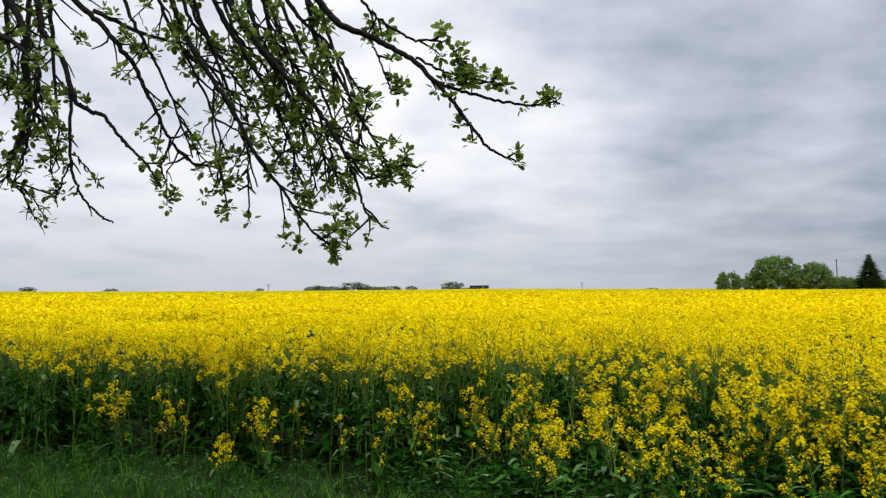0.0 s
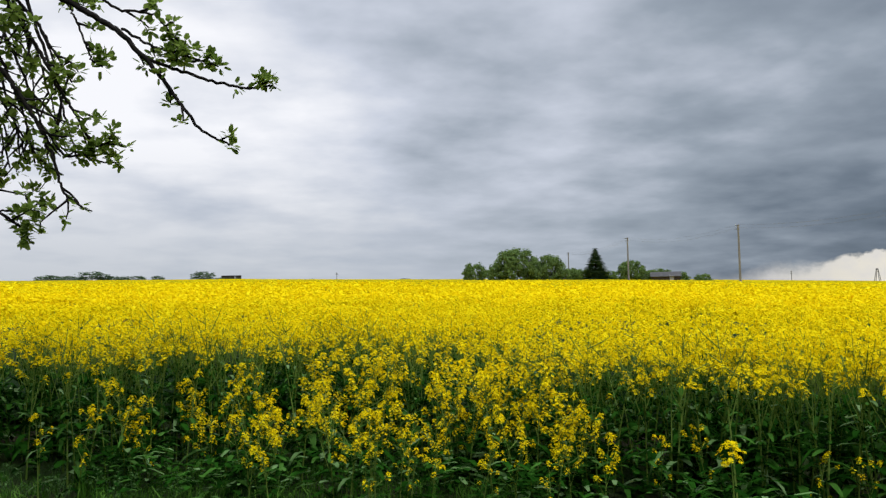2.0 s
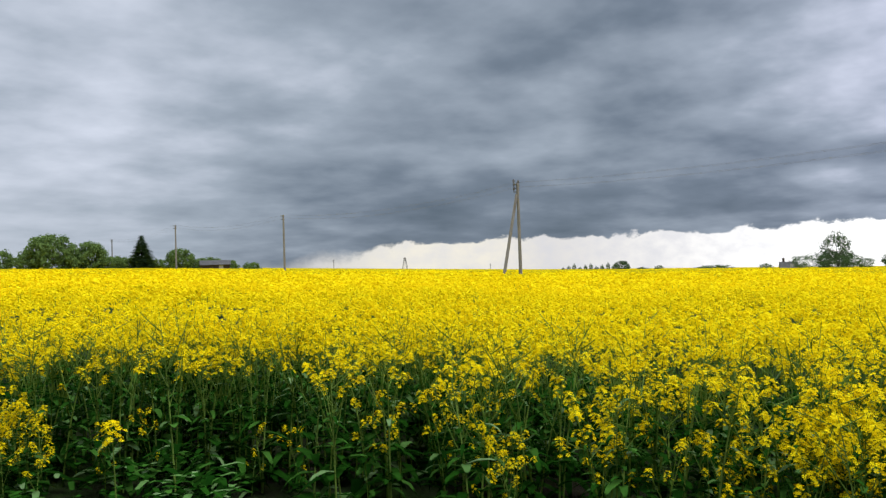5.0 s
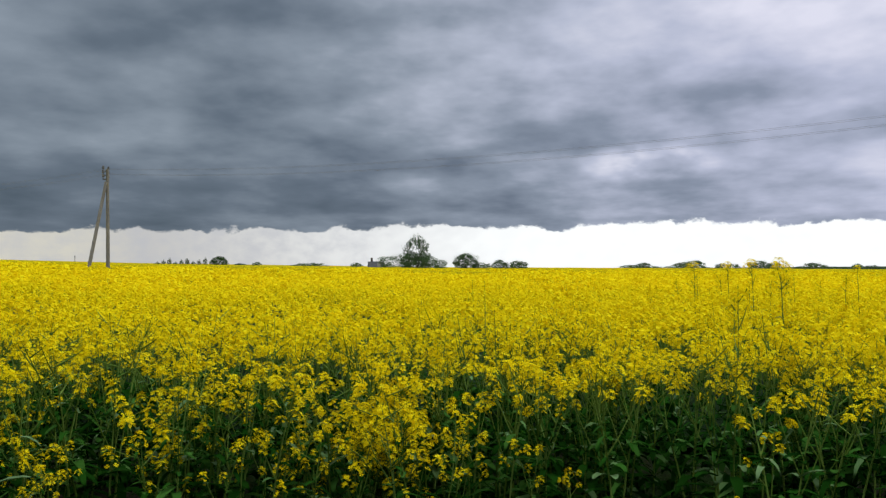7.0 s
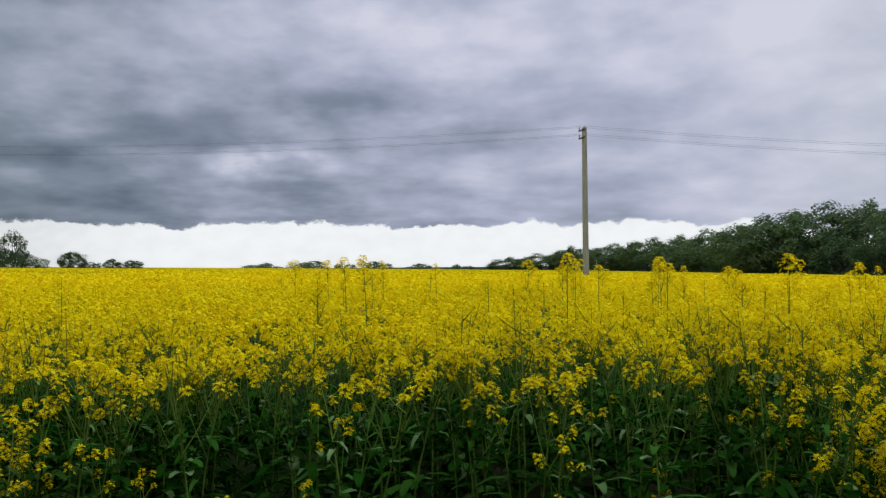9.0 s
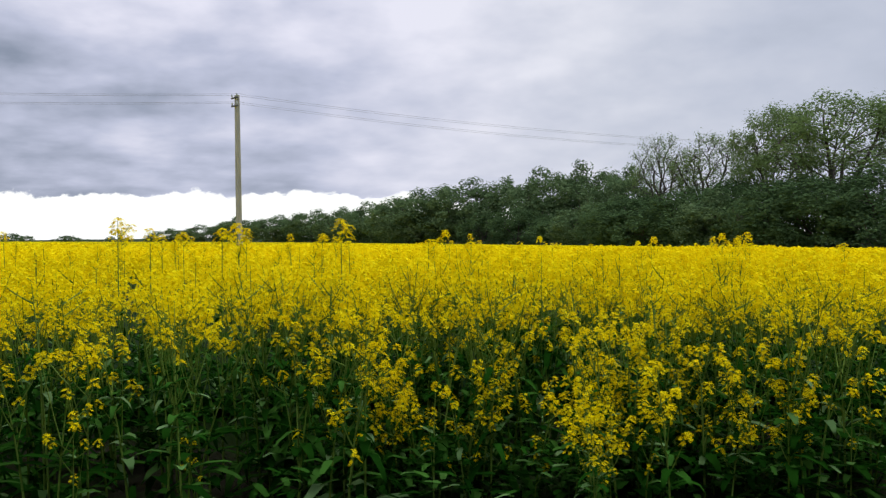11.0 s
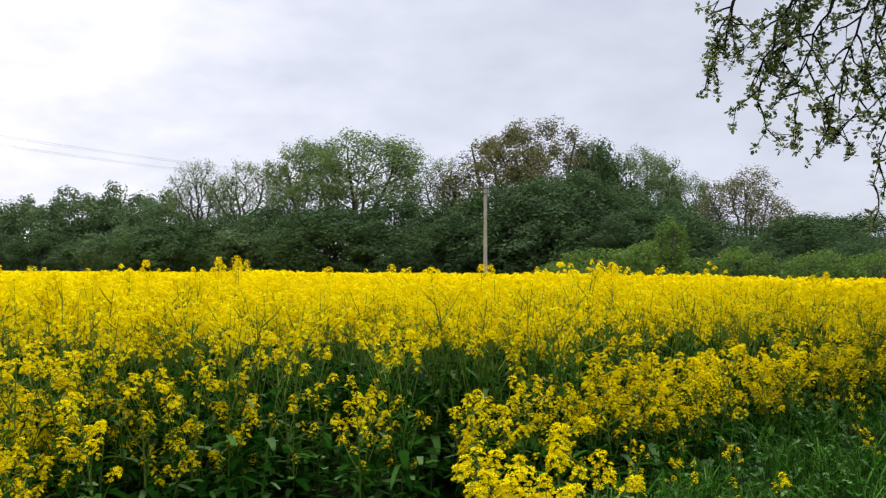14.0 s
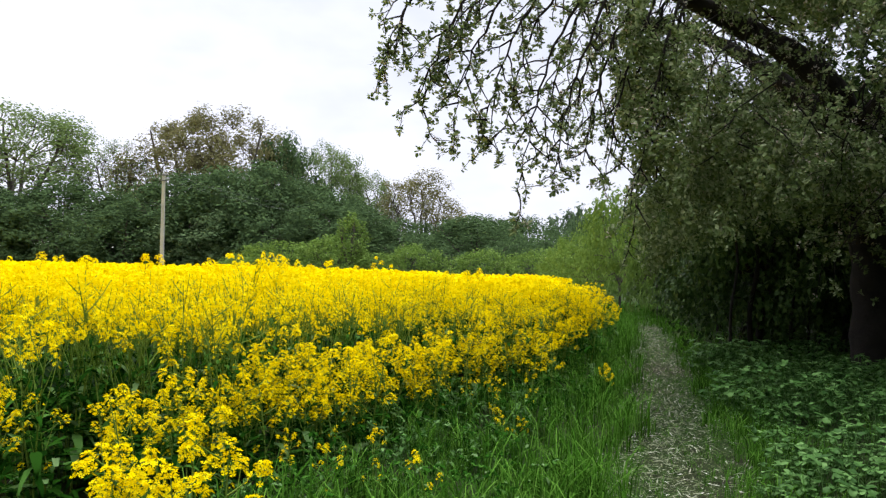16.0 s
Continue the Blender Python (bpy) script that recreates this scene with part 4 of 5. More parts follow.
FAR_NORTH = [
    ("remote", -82.9, 421.8, 3.6, 12.7), ("remote_b", -64.7, 425.0, 5.5, 14.4), ("remote", -75.7, 433.3, 3.3, 10.0), ("remote", -56.9, 431.1, 3.1, 12.8),
    ("remote", -46.3, 427.4, 3.0, 12.7), ("remote_b", -35.4, 428.4, 3.2, 6.3), ("remote", -14.3, 419.7, 4.9, 11.3), ("remote", -3.1, 429.9, 1.9, 14.4),
    ("remote_b", -110.1, 415.5, 2.6, 4.0), ("remote", -207.0, 376.6, 3.2, 7.5), ("remote", -175.3, 392.4, 2.5, 6.9), ("remote", 38.3, 428.2, 1.3, 4.0),
    ("remote", 85.0, 421.5, 1.6, 6.3), ("poplar", 205.6, 160.4, 1.8, 1.3), ("poplar", 206.6, 159.1, 2.3, 1.3), ("poplar", 207.6, 157.8, 2.9, 1.3),
    ("poplar", 208.6, 156.5, 1.9, 1.3),
]
FAR_EAST = [
    ("poplar", 209.6, 155.1, 2.5, 1.3), ("poplar", 210.6, 153.8, 3.0, 1.3), ("poplar", 211.6, 152.4, 2.1, 1.3), ("poplar", 212.6, 151.1, 2.6, 1.3),
    ("poplar", 213.6, 149.7, 3.2, 1.3), ("maple_a", 207.6, 140.7, 3.7, 5.0), ("remote", 210.9, 135.8, 1.7, 4.0), ("remote", 213.4, 131.8, 2.2, 2.7),
    ("remote", 229.6, 124.0, 2.1, 11.2), ("remote", 236.2, 111.1, 2.4, 3.8), ("shrub_dark", 195.8, 78.7, 4.7, 13.0), ("birch", 198.9, 76.5, 9.7, 6.6), ("shrub_dark", 197.5, 76.0, 5.2, 9.0),
    ("shrub_dark", 193.8, 70.0, 3.7, 6.9), ("maple_a", 205.9, 65.8, 5.1, 6.6), ("remote", 207.0, 62.3, 2.7, 4.9), ("maple_b", 213.2, 58.8, 3.5, 4.1),
    ("maple_b", 214.4, 54.4, 3.2, 5.3),
]
# low dark line of trees where the field ends in the east
for i in range(22):
    a, r = 83.0 + 0.8 * i, 440 + 20 * math.sin(i * 2.1)
    x, y = polar(a, r)
    FAR_EAST.append(("remote" if i % 3 else "remote_b", x, y, 2.9 + 1.2 * math.sin(i * 1.9) + (2.2 if i in (5, 10) else 0.0), 8.0 + 3.0 * math.cos(i * 1.3)))
WOODS_FAR = [
    ("remote", 414.5, -76.4, 6.8, 16.9), ("remote", 401.7, -89.3, 8.4, 16.5), ("remote", 388.5, -101.3, 11.3, 16.1), ("remote", 355.2, -108.8, 11.6, 18.6),
    ("remote", 322.1, -113.5, 12.9, 17.1), ("maple_b", 280.4, -110.8, 12.4, 16.1), ("maple_a", 248.7, -109.0, 13.0, 15.4), ("maple_b", 212.8, -103.3, 12.6, 14.2),
    ("maple_a", 185.3, -92.0, 13.6, 16.5), ("maple_b", 175.6, -99.7, 15.9, 16.1), ("oak_light", 170.3, -108.5, 16.3, 14.8), ("maple_a", 156.4, -111.4, 17.6, 15.3),
    ("maple_b", 143.2, -112.3, 17.8, 13.3), ("maple_a", 126.9, -108.7, 15.6, 11.1), ("oak_open", 100.4, -93.3, 18.9, 8.2),
]
WOODS_MIDDLE = [
    ("oak_open", 92.2, -94.6, 18.4, 9.6), ("maple_b", 86.3, -86.4, 9.6, 12.1), ("maple_a", 99.3, -87.1, 9.2, 12.2), ("maple_a", 78.9, -86.6, 10.5, 10.0),
    ("oak_light", 77.8, -91.6, 20.8, 8.7), ("oak_light", 67.8, -91.8, 20.9, 14.3), ("maple_b", 66.2, -83.0, 9.8, 11.9), ("maple_a", 57.5, -84.5, 10.5, 11.4),
    ("oak_open", 57.2, -94.2, 16.6, 8.0), ("maple_b", 51.7, -85.9, 9.1, 8.5), ("oak_rust", 49.7, -96.1, 20.1, 12.1), ("oak_rust", 44.7, -98.5, 20.6, 12.1),
    ("maple_a", 45.1, -85.0, 11.5, 10.7), ("maple_b", 39.4, -85.6, 12.0, 10.5), ("maple_a", 37.8, -99.2, 18.1, 7.0),
]
WOODS_NEAR = [
    ("maple_b", 37.5, -88.6, 13.2, 10.1), ("oak_light", 33.5, -102.8, 17.7, 7.1), ("maple_b", 32.2, -90.6, 11.2, 10.1), ("oak_light", 28.3, -102.3, 13.9, 5.6),
    ("maple_a", 26.4, -88.3, 9.6, 7.9), ("bare_rust", 21.2, -99.9, 13.6, 8.4), ("maple_b", 21.8, -91.6, 7.3, 7.4), ("maple_a", 17.5, -100.5, 8.0, 7.4),
    ("maple_b", 18.2, -130.8, 10.6, 9.6), ("maple_a", 10.9, -126.5, 10.3, 10.1), ("maple_b", 10.5, -86.4, 5.7, 6.8), ("remote_b", 6.1, -151.9, 13.4, 6.0),
    ("remote", 2.6, -151.9, 14.1, 6.0), ("maple_a", 0.4, -111.9, 10.1, 6.6),
]
SHRUBS = [
    ("shrub", 27.0, -62.6, 2.5, 4.9), ("shrub", 22.8, -60.0, 3.4, 6.2), ("shrub", 19.1, -59.2, 3.9, 5.2), ("young", 17.8, -59.5, 5.8, 2.4),
    ("shrub", 16.1, -60.0, 2.7, 4.4), ("shrub", 13.0, -58.7, 3.4, 4.3), ("shrub_dark", 10.9, -61.1, 3.3, 5.2), ("shrub", 7.9, -57.5, 3.1, 4.5),
    ("shrub_dark", 6.6, -63.7, 4.4, 5.0), ("shrub", 4.0, -53.8, 3.1, 4.2), ("shrub", 2.1, -47.9, 3.3, 3.4), ("shrub", 0.9, -41.9, 3.7, 3.5),
    ("shrub", -0.2, -35.4, 4.9, 3.0), ("shrub", -1.2, -30.0, 4.4, 2.2),
]
for group, rows in (("trees round the distant farm", FARM), ("trees on the horizon", FAR_NORTH + FAR_EAST), ("trees of the wood beside the field", WOODS_FAR + WOODS_MIDDLE + WOODS_NEAR), ("shrubs along the path", SHRUBS)):
    for i, (kind, x, y, tall, wide) in enumerate(rows):
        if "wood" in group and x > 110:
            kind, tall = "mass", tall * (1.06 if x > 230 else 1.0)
        wide *= {"trees of the wood beside the field": 1.45, "trees on the horizon": 1.1, "trees round the distant farm": 0.95}.get(group, 1.2) * (1.9 if kind == "spruce" else 1.0)
        tall += 0.4 if "farm" in group else 0.0
        plant_tree(PROTO[kind], x, y, tall, wide, LABELS[kind], group, "bush" if "shrub" in kind or "low" in kind else "tree", i * 67.0)

# undergrowth along the edge of the wood
UNDER = [(20, -84), (27, -83), (34, -82), (41, -81), (48, -80), (55, -79), (62, -79), (69, -79), (76, -80), (83, -82), (91, -83), (99, -85), (108, -88), (117, -92), (127, -95), (138, -98), (150, -99), (163, -98), (177, -95),
         (193, -97), (210, -101), (228, -104), (247, -107), (268, -109), (292, -112), (318, -114), (345, -114), (372, -110), (398, -100), (12, -82), (4, -80), (-4, -78)]
for i, (x, y) in enumerate(UNDER):
    far_off = math.hypot(x, y)
    kind = ("shrub_dark", "maple_b", "shrub_dark", "mass", "maple_a")[i % 5]
    tall = 5.0 + far_off * 0.008 + (i * 7 % 5) * 0.5 + (1.6 if i % 5 in (1, 3) else 0.0)
    plant_tree(PROTO[kind], x, y - 2.0 + (i * 5 % 3), tall, 10 + far_off * 0.03, "dense green undergrowth at the wood's edge", "undergrowth of the wood", "bush", i * 53.0)


# ---------------------------------------------------------------- far buildings


def small_house(name, x, y, turn, wide, deep, eaves, ridge, label, chimney=False):
    base = new(name)
    base.matrix_world = pose(x, y, float(height(x, y)), 0, 0, turn)
    tagged(base, label, "building")
    bm = bmesh.new()
    prof = [(-deep / 2, 0), (deep / 2, 0), (deep / 2, eaves), (0, ridge - 0.12), (-deep / 2, eaves)]
    ends = [[bm.verts.new((sx * wide / 2, py, pz)) for py, pz in prof] for sx in (-1, 1)]
    bm.faces.new(ends[0][::-1])
    bm.faces.new(ends[1])
    for i in range(5):
        bm.faces.new((ends[0][i], ends[0][(i + 1) % 5], ends[1][(i + 1) % 5], ends[1][i]))
    part("wall", bm, WALL, base)
    slope = math.atan2(ridge - eaves, deep / 2)
    length = (deep / 2) / math.cos(slope) + 0.35
    for sy in (-1, 1):
        bm = bmesh.new()
        box(bm, pose(0, sy * (length / 2) * math.cos(slope), ridge - (length / 2) * math.sin(slope), -sy * math.degrees(slope)), (wide + 0.6, length, 0.12), 0.01)
        part("roof", bm, ROOF, base, "grey corrugated roof slope")
    bm = bmesh.new()
    box(bm, pose(wide * 0.2, -deep / 2 - 0.02, 1.0), (0.95, 0.06, 2.0), 0.01)
    part("door", bm, POLE_WOOD, base)
    if chimney:
        bm = bmesh.new()
        box(bm, pose(-wide * 0.3, 0.2, ridge + 0.35), (0.5, 0.5, 1.3), 0.02)
        part("chimney", bm, WALL, base)


def far_mast(x, y, tall, lattice, label):
    """A thin pole or a lattice mast far off: post or four legs, crossarms."""
    base = new("mast")
    base.matrix_world = pose(x, y, float(height(x, y)), 0, 0, 30)
    tagged(base, label, "mast", "far masts on the horizon")
    feet = [(sx * 1.1, sy * 1.1) for sx in (-1, 1) for sy in (-1, 1)] if lattice else [(0.0, 0.0)]
    for fx, fy in feet:
        bm = bmesh.new()
        d = Vector((-fx * 0.8, -fy * 0.8, tall))
        lathe(bm, Matrix.Translation((fx, fy, 0)) @ d.to_track_quat("Z", "X").to_matrix().to_4x4(), [(0.14, 0), (0.12, d.length * 0.5), (0.1, d.length)], 6)
        part("leg" if lattice else "post", bm, STEEL, base)
    for k in (0.78, 0.92):
        bm = bmesh.new()
        box(bm, pose(0, 0, tall * k), (3.4 if lattice else 1.6, 0.16, 0.16), 0.02)
        part("crossarm", bm, STEEL, base)


for mx, my, tall, lattice in ((226.1, 305.9, 5.0, False), (251.0, 286.0, 6.1, True), (278.6, 259.2, 3.5, False), (-93.7, 368.1, 4.1, False), (45.1, 377.3, 4.0, False)):
    far_mast(mx, my, tall, lattice, "grey lattice mast on the far horizon" if lattice else "thin grey pole on the far horizon")
small_house("shed", 98.5, 178.5, -28.0, 6.4, 5.0, 1.9, 2.9, "low dark shed with a grey roof among bushes")
small_house("house", 204.0, 90.0, -62.0, 3.6, 3.6, 1.1, 2.5, "small dark house with a chimney behind the field", True)
small_house("barn", -0.8, 431.9, 0.0, 9.0, 6.0, 2.4, 1.2, "long far barn under a dark roof")

# ---------------------------------------------------------------- apple trees by the path


def leaflets(s, at, count, size, r, mat=0, spread=0.5):
    """A spur of small folded leaves round a point."""
    for k in range(count):
        d = unit(r.normal(0, 1, 3) + UP * 0.15)
        side = unit(np.cross(d, UP) + r.normal(0, 0.3, 3))
        fold = np.cross(side, d)
        ln = size * r.uniform(0.6, 1.2)
        p = at + d * size * spread * r.uniform(0.1, 0.9)
        lift = fold * ln * 0.1
        s.add([p, p + d * ln * 0.38 + side * ln * 0.40 + lift, p + d * ln * 0.9 + side * ln * 0.20 + lift, p + d * ln * 0.9 - side * ln * 0.20 + lift, p + d * ln * 0.38 - side * ln * 0.40 + lift], [(0, 1, 2), (0, 2, 3), (0, 3, 4)], mat)



def twig(wood, leaves, start, way, length, thick, r, leafy_part, size, depth=0, droop=0.35, blossom=0.0):
    """A crooked hanging twig that forks and bears spurs of leaves."""
    n = max(3, int(length / 0.09))
    p, d, pts = np.array(start, float), unit(way), [np.array(start, float)]
    for i in range(n):
        d = unit(d + r.normal(0, 0.20, 3) - UP * droop * 0.25)
        p = p + d * length / n
        pts.append(p)
    pts = np.array(pts)
    wood.tube(pts, np.linspace(thick, max(0.0018, thick * 0.45), len(pts)), 4 if thick > 0.006 else 3)
    for i in range(1, len(pts)):
        f = i / (len(pts) - 1)
        if r.random() < leafy_part * (0.25 + 0.5 * f):
            bloom = r.random() < blossom
            leaflets(leaves, pts[i], int(r.integers(7, 13)), size * (0.5 if bloom else 1.0), r, 1 if bloom else 0, 1.2 if bloom else 0.7)
        if depth < 2 and r.random() < (0.42 if depth == 0 else 0.28) and length > 0.2:
            side = unit(np.cross(d, r.normal(0, 1, 3)))
            twig(wood, leaves, pts[i], unit(pts[i] - pts[i - 1]) * 0.7 + side * 0.9, length * r.uniform(0.25, 0.5), thick * 0.55, r, leafy_part, size, depth + 1, droop, blossom)
    if r.random() < leafy_part * 1.6:
        leaflets(leaves, pts[-1], int(r.integers(8, 14)), size, r, 0, 0.8)


def limb(name, pts, radii, parent, sides=9):
    s = Soup()
    pts = np.array(pts, float)
    k = np.linspace(0, len(pts) - 1, 5 * len(pts))
    fine = np.stack([np.interp(k, range(len(pts)), pts[:, i]) for i in range(3)], -1)
    for _ in range(4):
        fine[1:-1] = (fine[:-2] + 2 * fine[1:-1] + fine[2:]) / 4
    rad = np.interp(k, range(len(pts)), radii) * (1 + 0.08 * np.sin(np.arange(len(k)) * 1.9))
    s.tube(fine, rad, sides)
    ob = new(name, soup_mesh(name, s.done(), [BARK]))
    ob.parent = parent
    return fine


def apple_tree_north():
    r = np.random.default_rng(21)
    base = new("apple_tree")
    tagged(base, "old apple tree with drooping twigs and sparse young leaves", "tree", "apple trees by the path")
    limb("trunk", [(-5.0, 6.6, 0.1), (-5.0, 6.65, 1.2), (-4.7, 6.55, 2.4)], [0.26, 0.21, 0.19], base, 12)
    limb("limb", [(-4.75, 6.55, 2.3), (-3.8, 6.4, 4.3), (-2.2, 6.0, 4.75), (-0.8, 5.35, 4.35), (-0.66, 5.1, 3.9)], [0.15, 0.11, 0.08, 0.05, 0.03], base)
    limb("limb", [(-4.75, 6.6, 2.3), (-4.3, 6.0, 4.2), (-2.9, 5.4, 4.5), (-1.9, 5.3, 4.3)], [0.13, 0.1, 0.06, 0.03], base)
    limb("limb", [(-4.8, 6.6, 2.2), (-6.2, 7.6, 3.8), (-7.5, 8.2, 4.4)], [0.14, 0.09, 0.03], base)
    wood, leaves = Soup(), Soup()

    def branch(pts, thick, every, length, leafy_part, droop=0.35, bare=0.12, tipped=True):
        pts = np.array(pts, float)
        k = np.linspace(0, len(pts) - 1, 9 * len(pts))
        fine = np.stack([np.interp(k, range(len(pts)), pts[:, i]) for i in range(3)], -1)
        for _ in range(6):
            fine[1:-1] = (fine[:-2] + 2 * fine[1:-1] + fine[2:]) / 4
        fine[1:-1] += r.normal(0, 0.004, fine[1:-1].shape)
        wood.tube(fine, np.linspace(thick * 1.1, 0.006, len(fine)), 6)
        for i in range(2, len(fine)):
            f = i / len(fine)
            if f > bare and r.random() < every:
                d = unit(fine[i] - fine[i - 1])
                side = unit(np.cross(d, r.normal(0, 1, 3)))
                twig(wood, leaves, fine[i], d * 0.9 + side * 0.9 - UP * 0.2, length * r.uniform(0.5, 1.2), 0.009, r, leafy_part * 0.62, 0.050, 0, droop)
        if tipped:
            leaflets(leaves, fine[-1], 12, 0.052, r, 0, 0.9)

    # the long branch that reaches out farthest, with its forks
    branch([(-0.9, 5.15, 4.0), (-0.64, 5.1, 3.61), (-0.48, 5.1, 3.41), (-0.24, 5.1, 3.31), (0.01, 5.1, 3.16), (0.2, 5.1, 2.95), (0.34, 5.1, 2.75), (0.46, 5.1, 2.59), (0.63, 5.1, 2.5)], 0.024, 0.10, 0.14, 1.0, 0.1, 0.55)
    branch([(0.14, 5.1, 3.01), (0.45, 5.1, 2.91), (0.73, 5.1, 2.85), (0.89, 5.1, 2.88)], 0.010, 0.16, 0.10, 1.3, 0.0)
    branch([(-0.37, 5.15, 3.63), (-0.23, 5.15, 3.45), (-0.01, 5.15, 3.31), (0.2, 5.15, 3.3), (0.29, 5.15, 3.18)], 0.009, 0.25, 0.14, 1.4, 0.1)
    branch([(0.01, 5.1, 3.18), (0.2, 5.1, 3.08), (0.41, 5.1, 3.03), (0.54, 5.1, 2.99)], 0.008, 0.28, 0.12, 1.5, 0.0)
    branch([(-0.28, 5.1, 3.32), (-0.22, 5.1, 3.18), (-0.16, 5.1, 2.99), (-0.09, 5.1, 2.95)], 0.006, 0.2, 0.10, 0.9, 0.2)
    # forking branches of the main fan, each with its side shoots
    branch([(-2.7, 5.6, 4.2), (-2.5, 5.6, 3.87), (-2.25, 5.6, 3.64), (-2.02, 5.6, 3.36), (-1.88, 5.6, 3.06), (-1.75, 5.6, 2.79), (-1.6, 5.6, 2.63), (-1.39, 5.6, 2.6)], 0.024, 0.22, 0.26, 0.35, 0.15)
    branch([(-1.75, 5.6, 2.79), (-1.81, 5.6, 2.6), (-1.73, 5.6, 2.39)], 0.008, 0.2, 0.14, 0.9, 0.2)
    branch([(-2.38, 5.75, 3.8), (-2.03, 5.75, 3.62), (-1.8, 5.75, 3.56), (-1.51, 5.75, 3.29), (-1.24, 5.75, 3.04)], 0.016, 0.26, 0.25, 0.8, 0.15)
    branch([(-1.9, 5.5, 4.15), (-1.73, 5.5, 3.81), (-1.6, 5.5, 3.48), (-1.41, 5.5, 3.18), (-1.25, 5.5, 2.92), (-1.09, 5.5, 2.62), (-0.91, 5.5, 2.39), (-0.74, 5.5, 2.13), (-0.59, 5.5, 2.03)], 0.023, 0.24, 0.26, 0.55, 0.15)
    branch([(-0.74, 5.5, 2.14), (-0.55, 5.5, 2.15), (-0.49, 5.5, 2.22)], 0.006, 0.2, 0.10, 0.8, 0.0)
    branch([(-1.17, 5.5, 2.76), (-1.17, 5.5, 2.49), (-1.16, 5.5, 2.22)], 0.007, 0.2, 0.14, 0.5, 0.2)
    branch([(-1.41, 5.5, 3.18), (-1.42, 5.5, 2.84), (-1.36, 5.5, 2.57), (-1.31, 5.5, 2.32)], 0.009, 0.2, 0.14, 0.9, 0.2)
    branch([(-1.5, 5.45, 4.1), (-1.33, 5.45, 3.77), (-1.16, 5.45, 3.49), (-0.92, 5.45, 3.21), (-0.69, 5.45, 2.97), (-0.54, 5.45, 2.73), (-0.43, 5.45, 2.5), (-0.37, 5.45, 2.25), (-0.27, 5.45, 2.17)], 0.023, 0.26, 0.24, 0.4, 0.15)
    branch([(-0.49, 5.45, 2.66), (-0.35, 5.45, 2.46), (-0.19, 5.45, 2.53)], 0.009, 0.2, 0.10, 1.4, 0.0)
    branch([(-0.85, 5.6, 4.2), (-0.78, 5.6, 3.81), (-0.75, 5.6, 3.53), (-0.62, 5.6, 3.3), (-0.52, 5.6, 3.14), (-0.44, 5.6, 2.96), (-0.33, 5.6, 2.78), (-0.21, 5.6, 2.56), (-0.09, 5.6, 2.61)], 0.017, 0.42, 0.20, 0.9, 0.1)
    branch([(-1.4, 5.75, 4.2), (-1.24, 5.75, 3.89), (-1.18, 5.75, 3.55), (-0.99, 5.75, 3.22), (-0.83, 5.75, 2.95), (-0.63, 5.75, 2.6)], 0.020, 0.5, 0.24, 0.3, 0.15)
    branch([(-1.15, 5.9, 4.2), (-1.14, 5.9, 3.64), (-0.95, 5.9, 3.43), (-0.78, 5.9, 3.08), (-0.68, 5.9, 2.79), (-0.62, 5.9, 2.5)], 0.018, 0.55, 0.24, 0.4, 0.15)
    branch([(-1.7, 5.85, 4.2), (-1.45, 5.85, 3.75), (-1.2, 5.85, 3.35), (-0.98, 5.85, 2.9), (-0.9, 5.85, 2.55)], 0.018, 0.45, 0.24, 0.5, 0.15)
    # the tangle of thin shoots behind them
    for k in range(16):
        x0, y0, drop, dx = -2.1 + 1.25 * k / 15 + r.normal(0, 0.06), r.uniform(5.4, 6.1), r.uniform(0.9, 1.7), r.uniform(0.35, 0.75)
        branch([(x0, y0, 4.15), (x0 + dx * 0.3, y0, 3.65), (x0 + dx * 0.7, y0 + 0.1, 4.15 - drop * 0.65), (x0 + dx, y0 + 0.15, 4.15 - drop)], 0.016, 0.34, 0.26, 0.4 if k % 2 else 0.15, 0.2, 0.2, k % 2 > 0)
    # branches nearer the trunk, half of them bare
    branch([(-2.65, 5.35, 4.1), (-2.59, 5.35, 3.77), (-2.54, 5.35, 3.5), (-2.4, 5.35, 3.34), (-2.3, 5.35, 3.0), (-2.1, 5.35, 2.92), (-1.98, 5.35, 2.75), (-1.8, 5.35, 2.58), (-1.71, 5.35, 2.42)], 0.024, 0.18, 0.2, 0.12, 0.2)
    branch([(-2.34, 5.35, 3.1), (-2.33, 5.35, 2.6), (-2.26, 5.35, 2.39), (-2.11, 5.35, 2.24), (-2.03, 5.35, 2.2)], 0.011, 0.14, 0.12, 0.05, 0.2, 0.0, False)
    branch([(-2.33, 5.35, 2.61), (-2.39, 5.35, 2.47), (-2.43, 5.35, 2.37)], 0.006, 0.1, 0.08, 0.05, 0.2, 0.0, False)
    branch([(-2.31, 5.35, 2.68), (-2.19, 5.35, 2.54), (-2.1, 5.35, 2.43)], 0.006, 0.1, 0.08, 0.05, 0.2, 0.0, False)
    branch([(-2.9, 5.3, 4.1), (-2.77, 5.3, 3.76), (-2.62, 5.3, 3.48), (-2.64, 5.3, 3.29), (-2.58, 5.3, 2.94), (-2.71, 5.3, 2.64), (-2.73, 5.3, 2.49), (-2.61, 5.3, 2.43)], 0.028, 0.35, 0.24, 0.35, 0.2)
    branch([(-3.2, 5.2, 3.7), (-2.98, 5.2, 3.54), (-2.67, 5.2, 3.41), (-2.47, 5.2, 3.22), (-2.5, 5.2, 2.92), (-2.55, 5.2, 2.69), (-2.58, 5.2, 2.54)], 0.022, 0.35, 0.22, 0.35, 0.2)
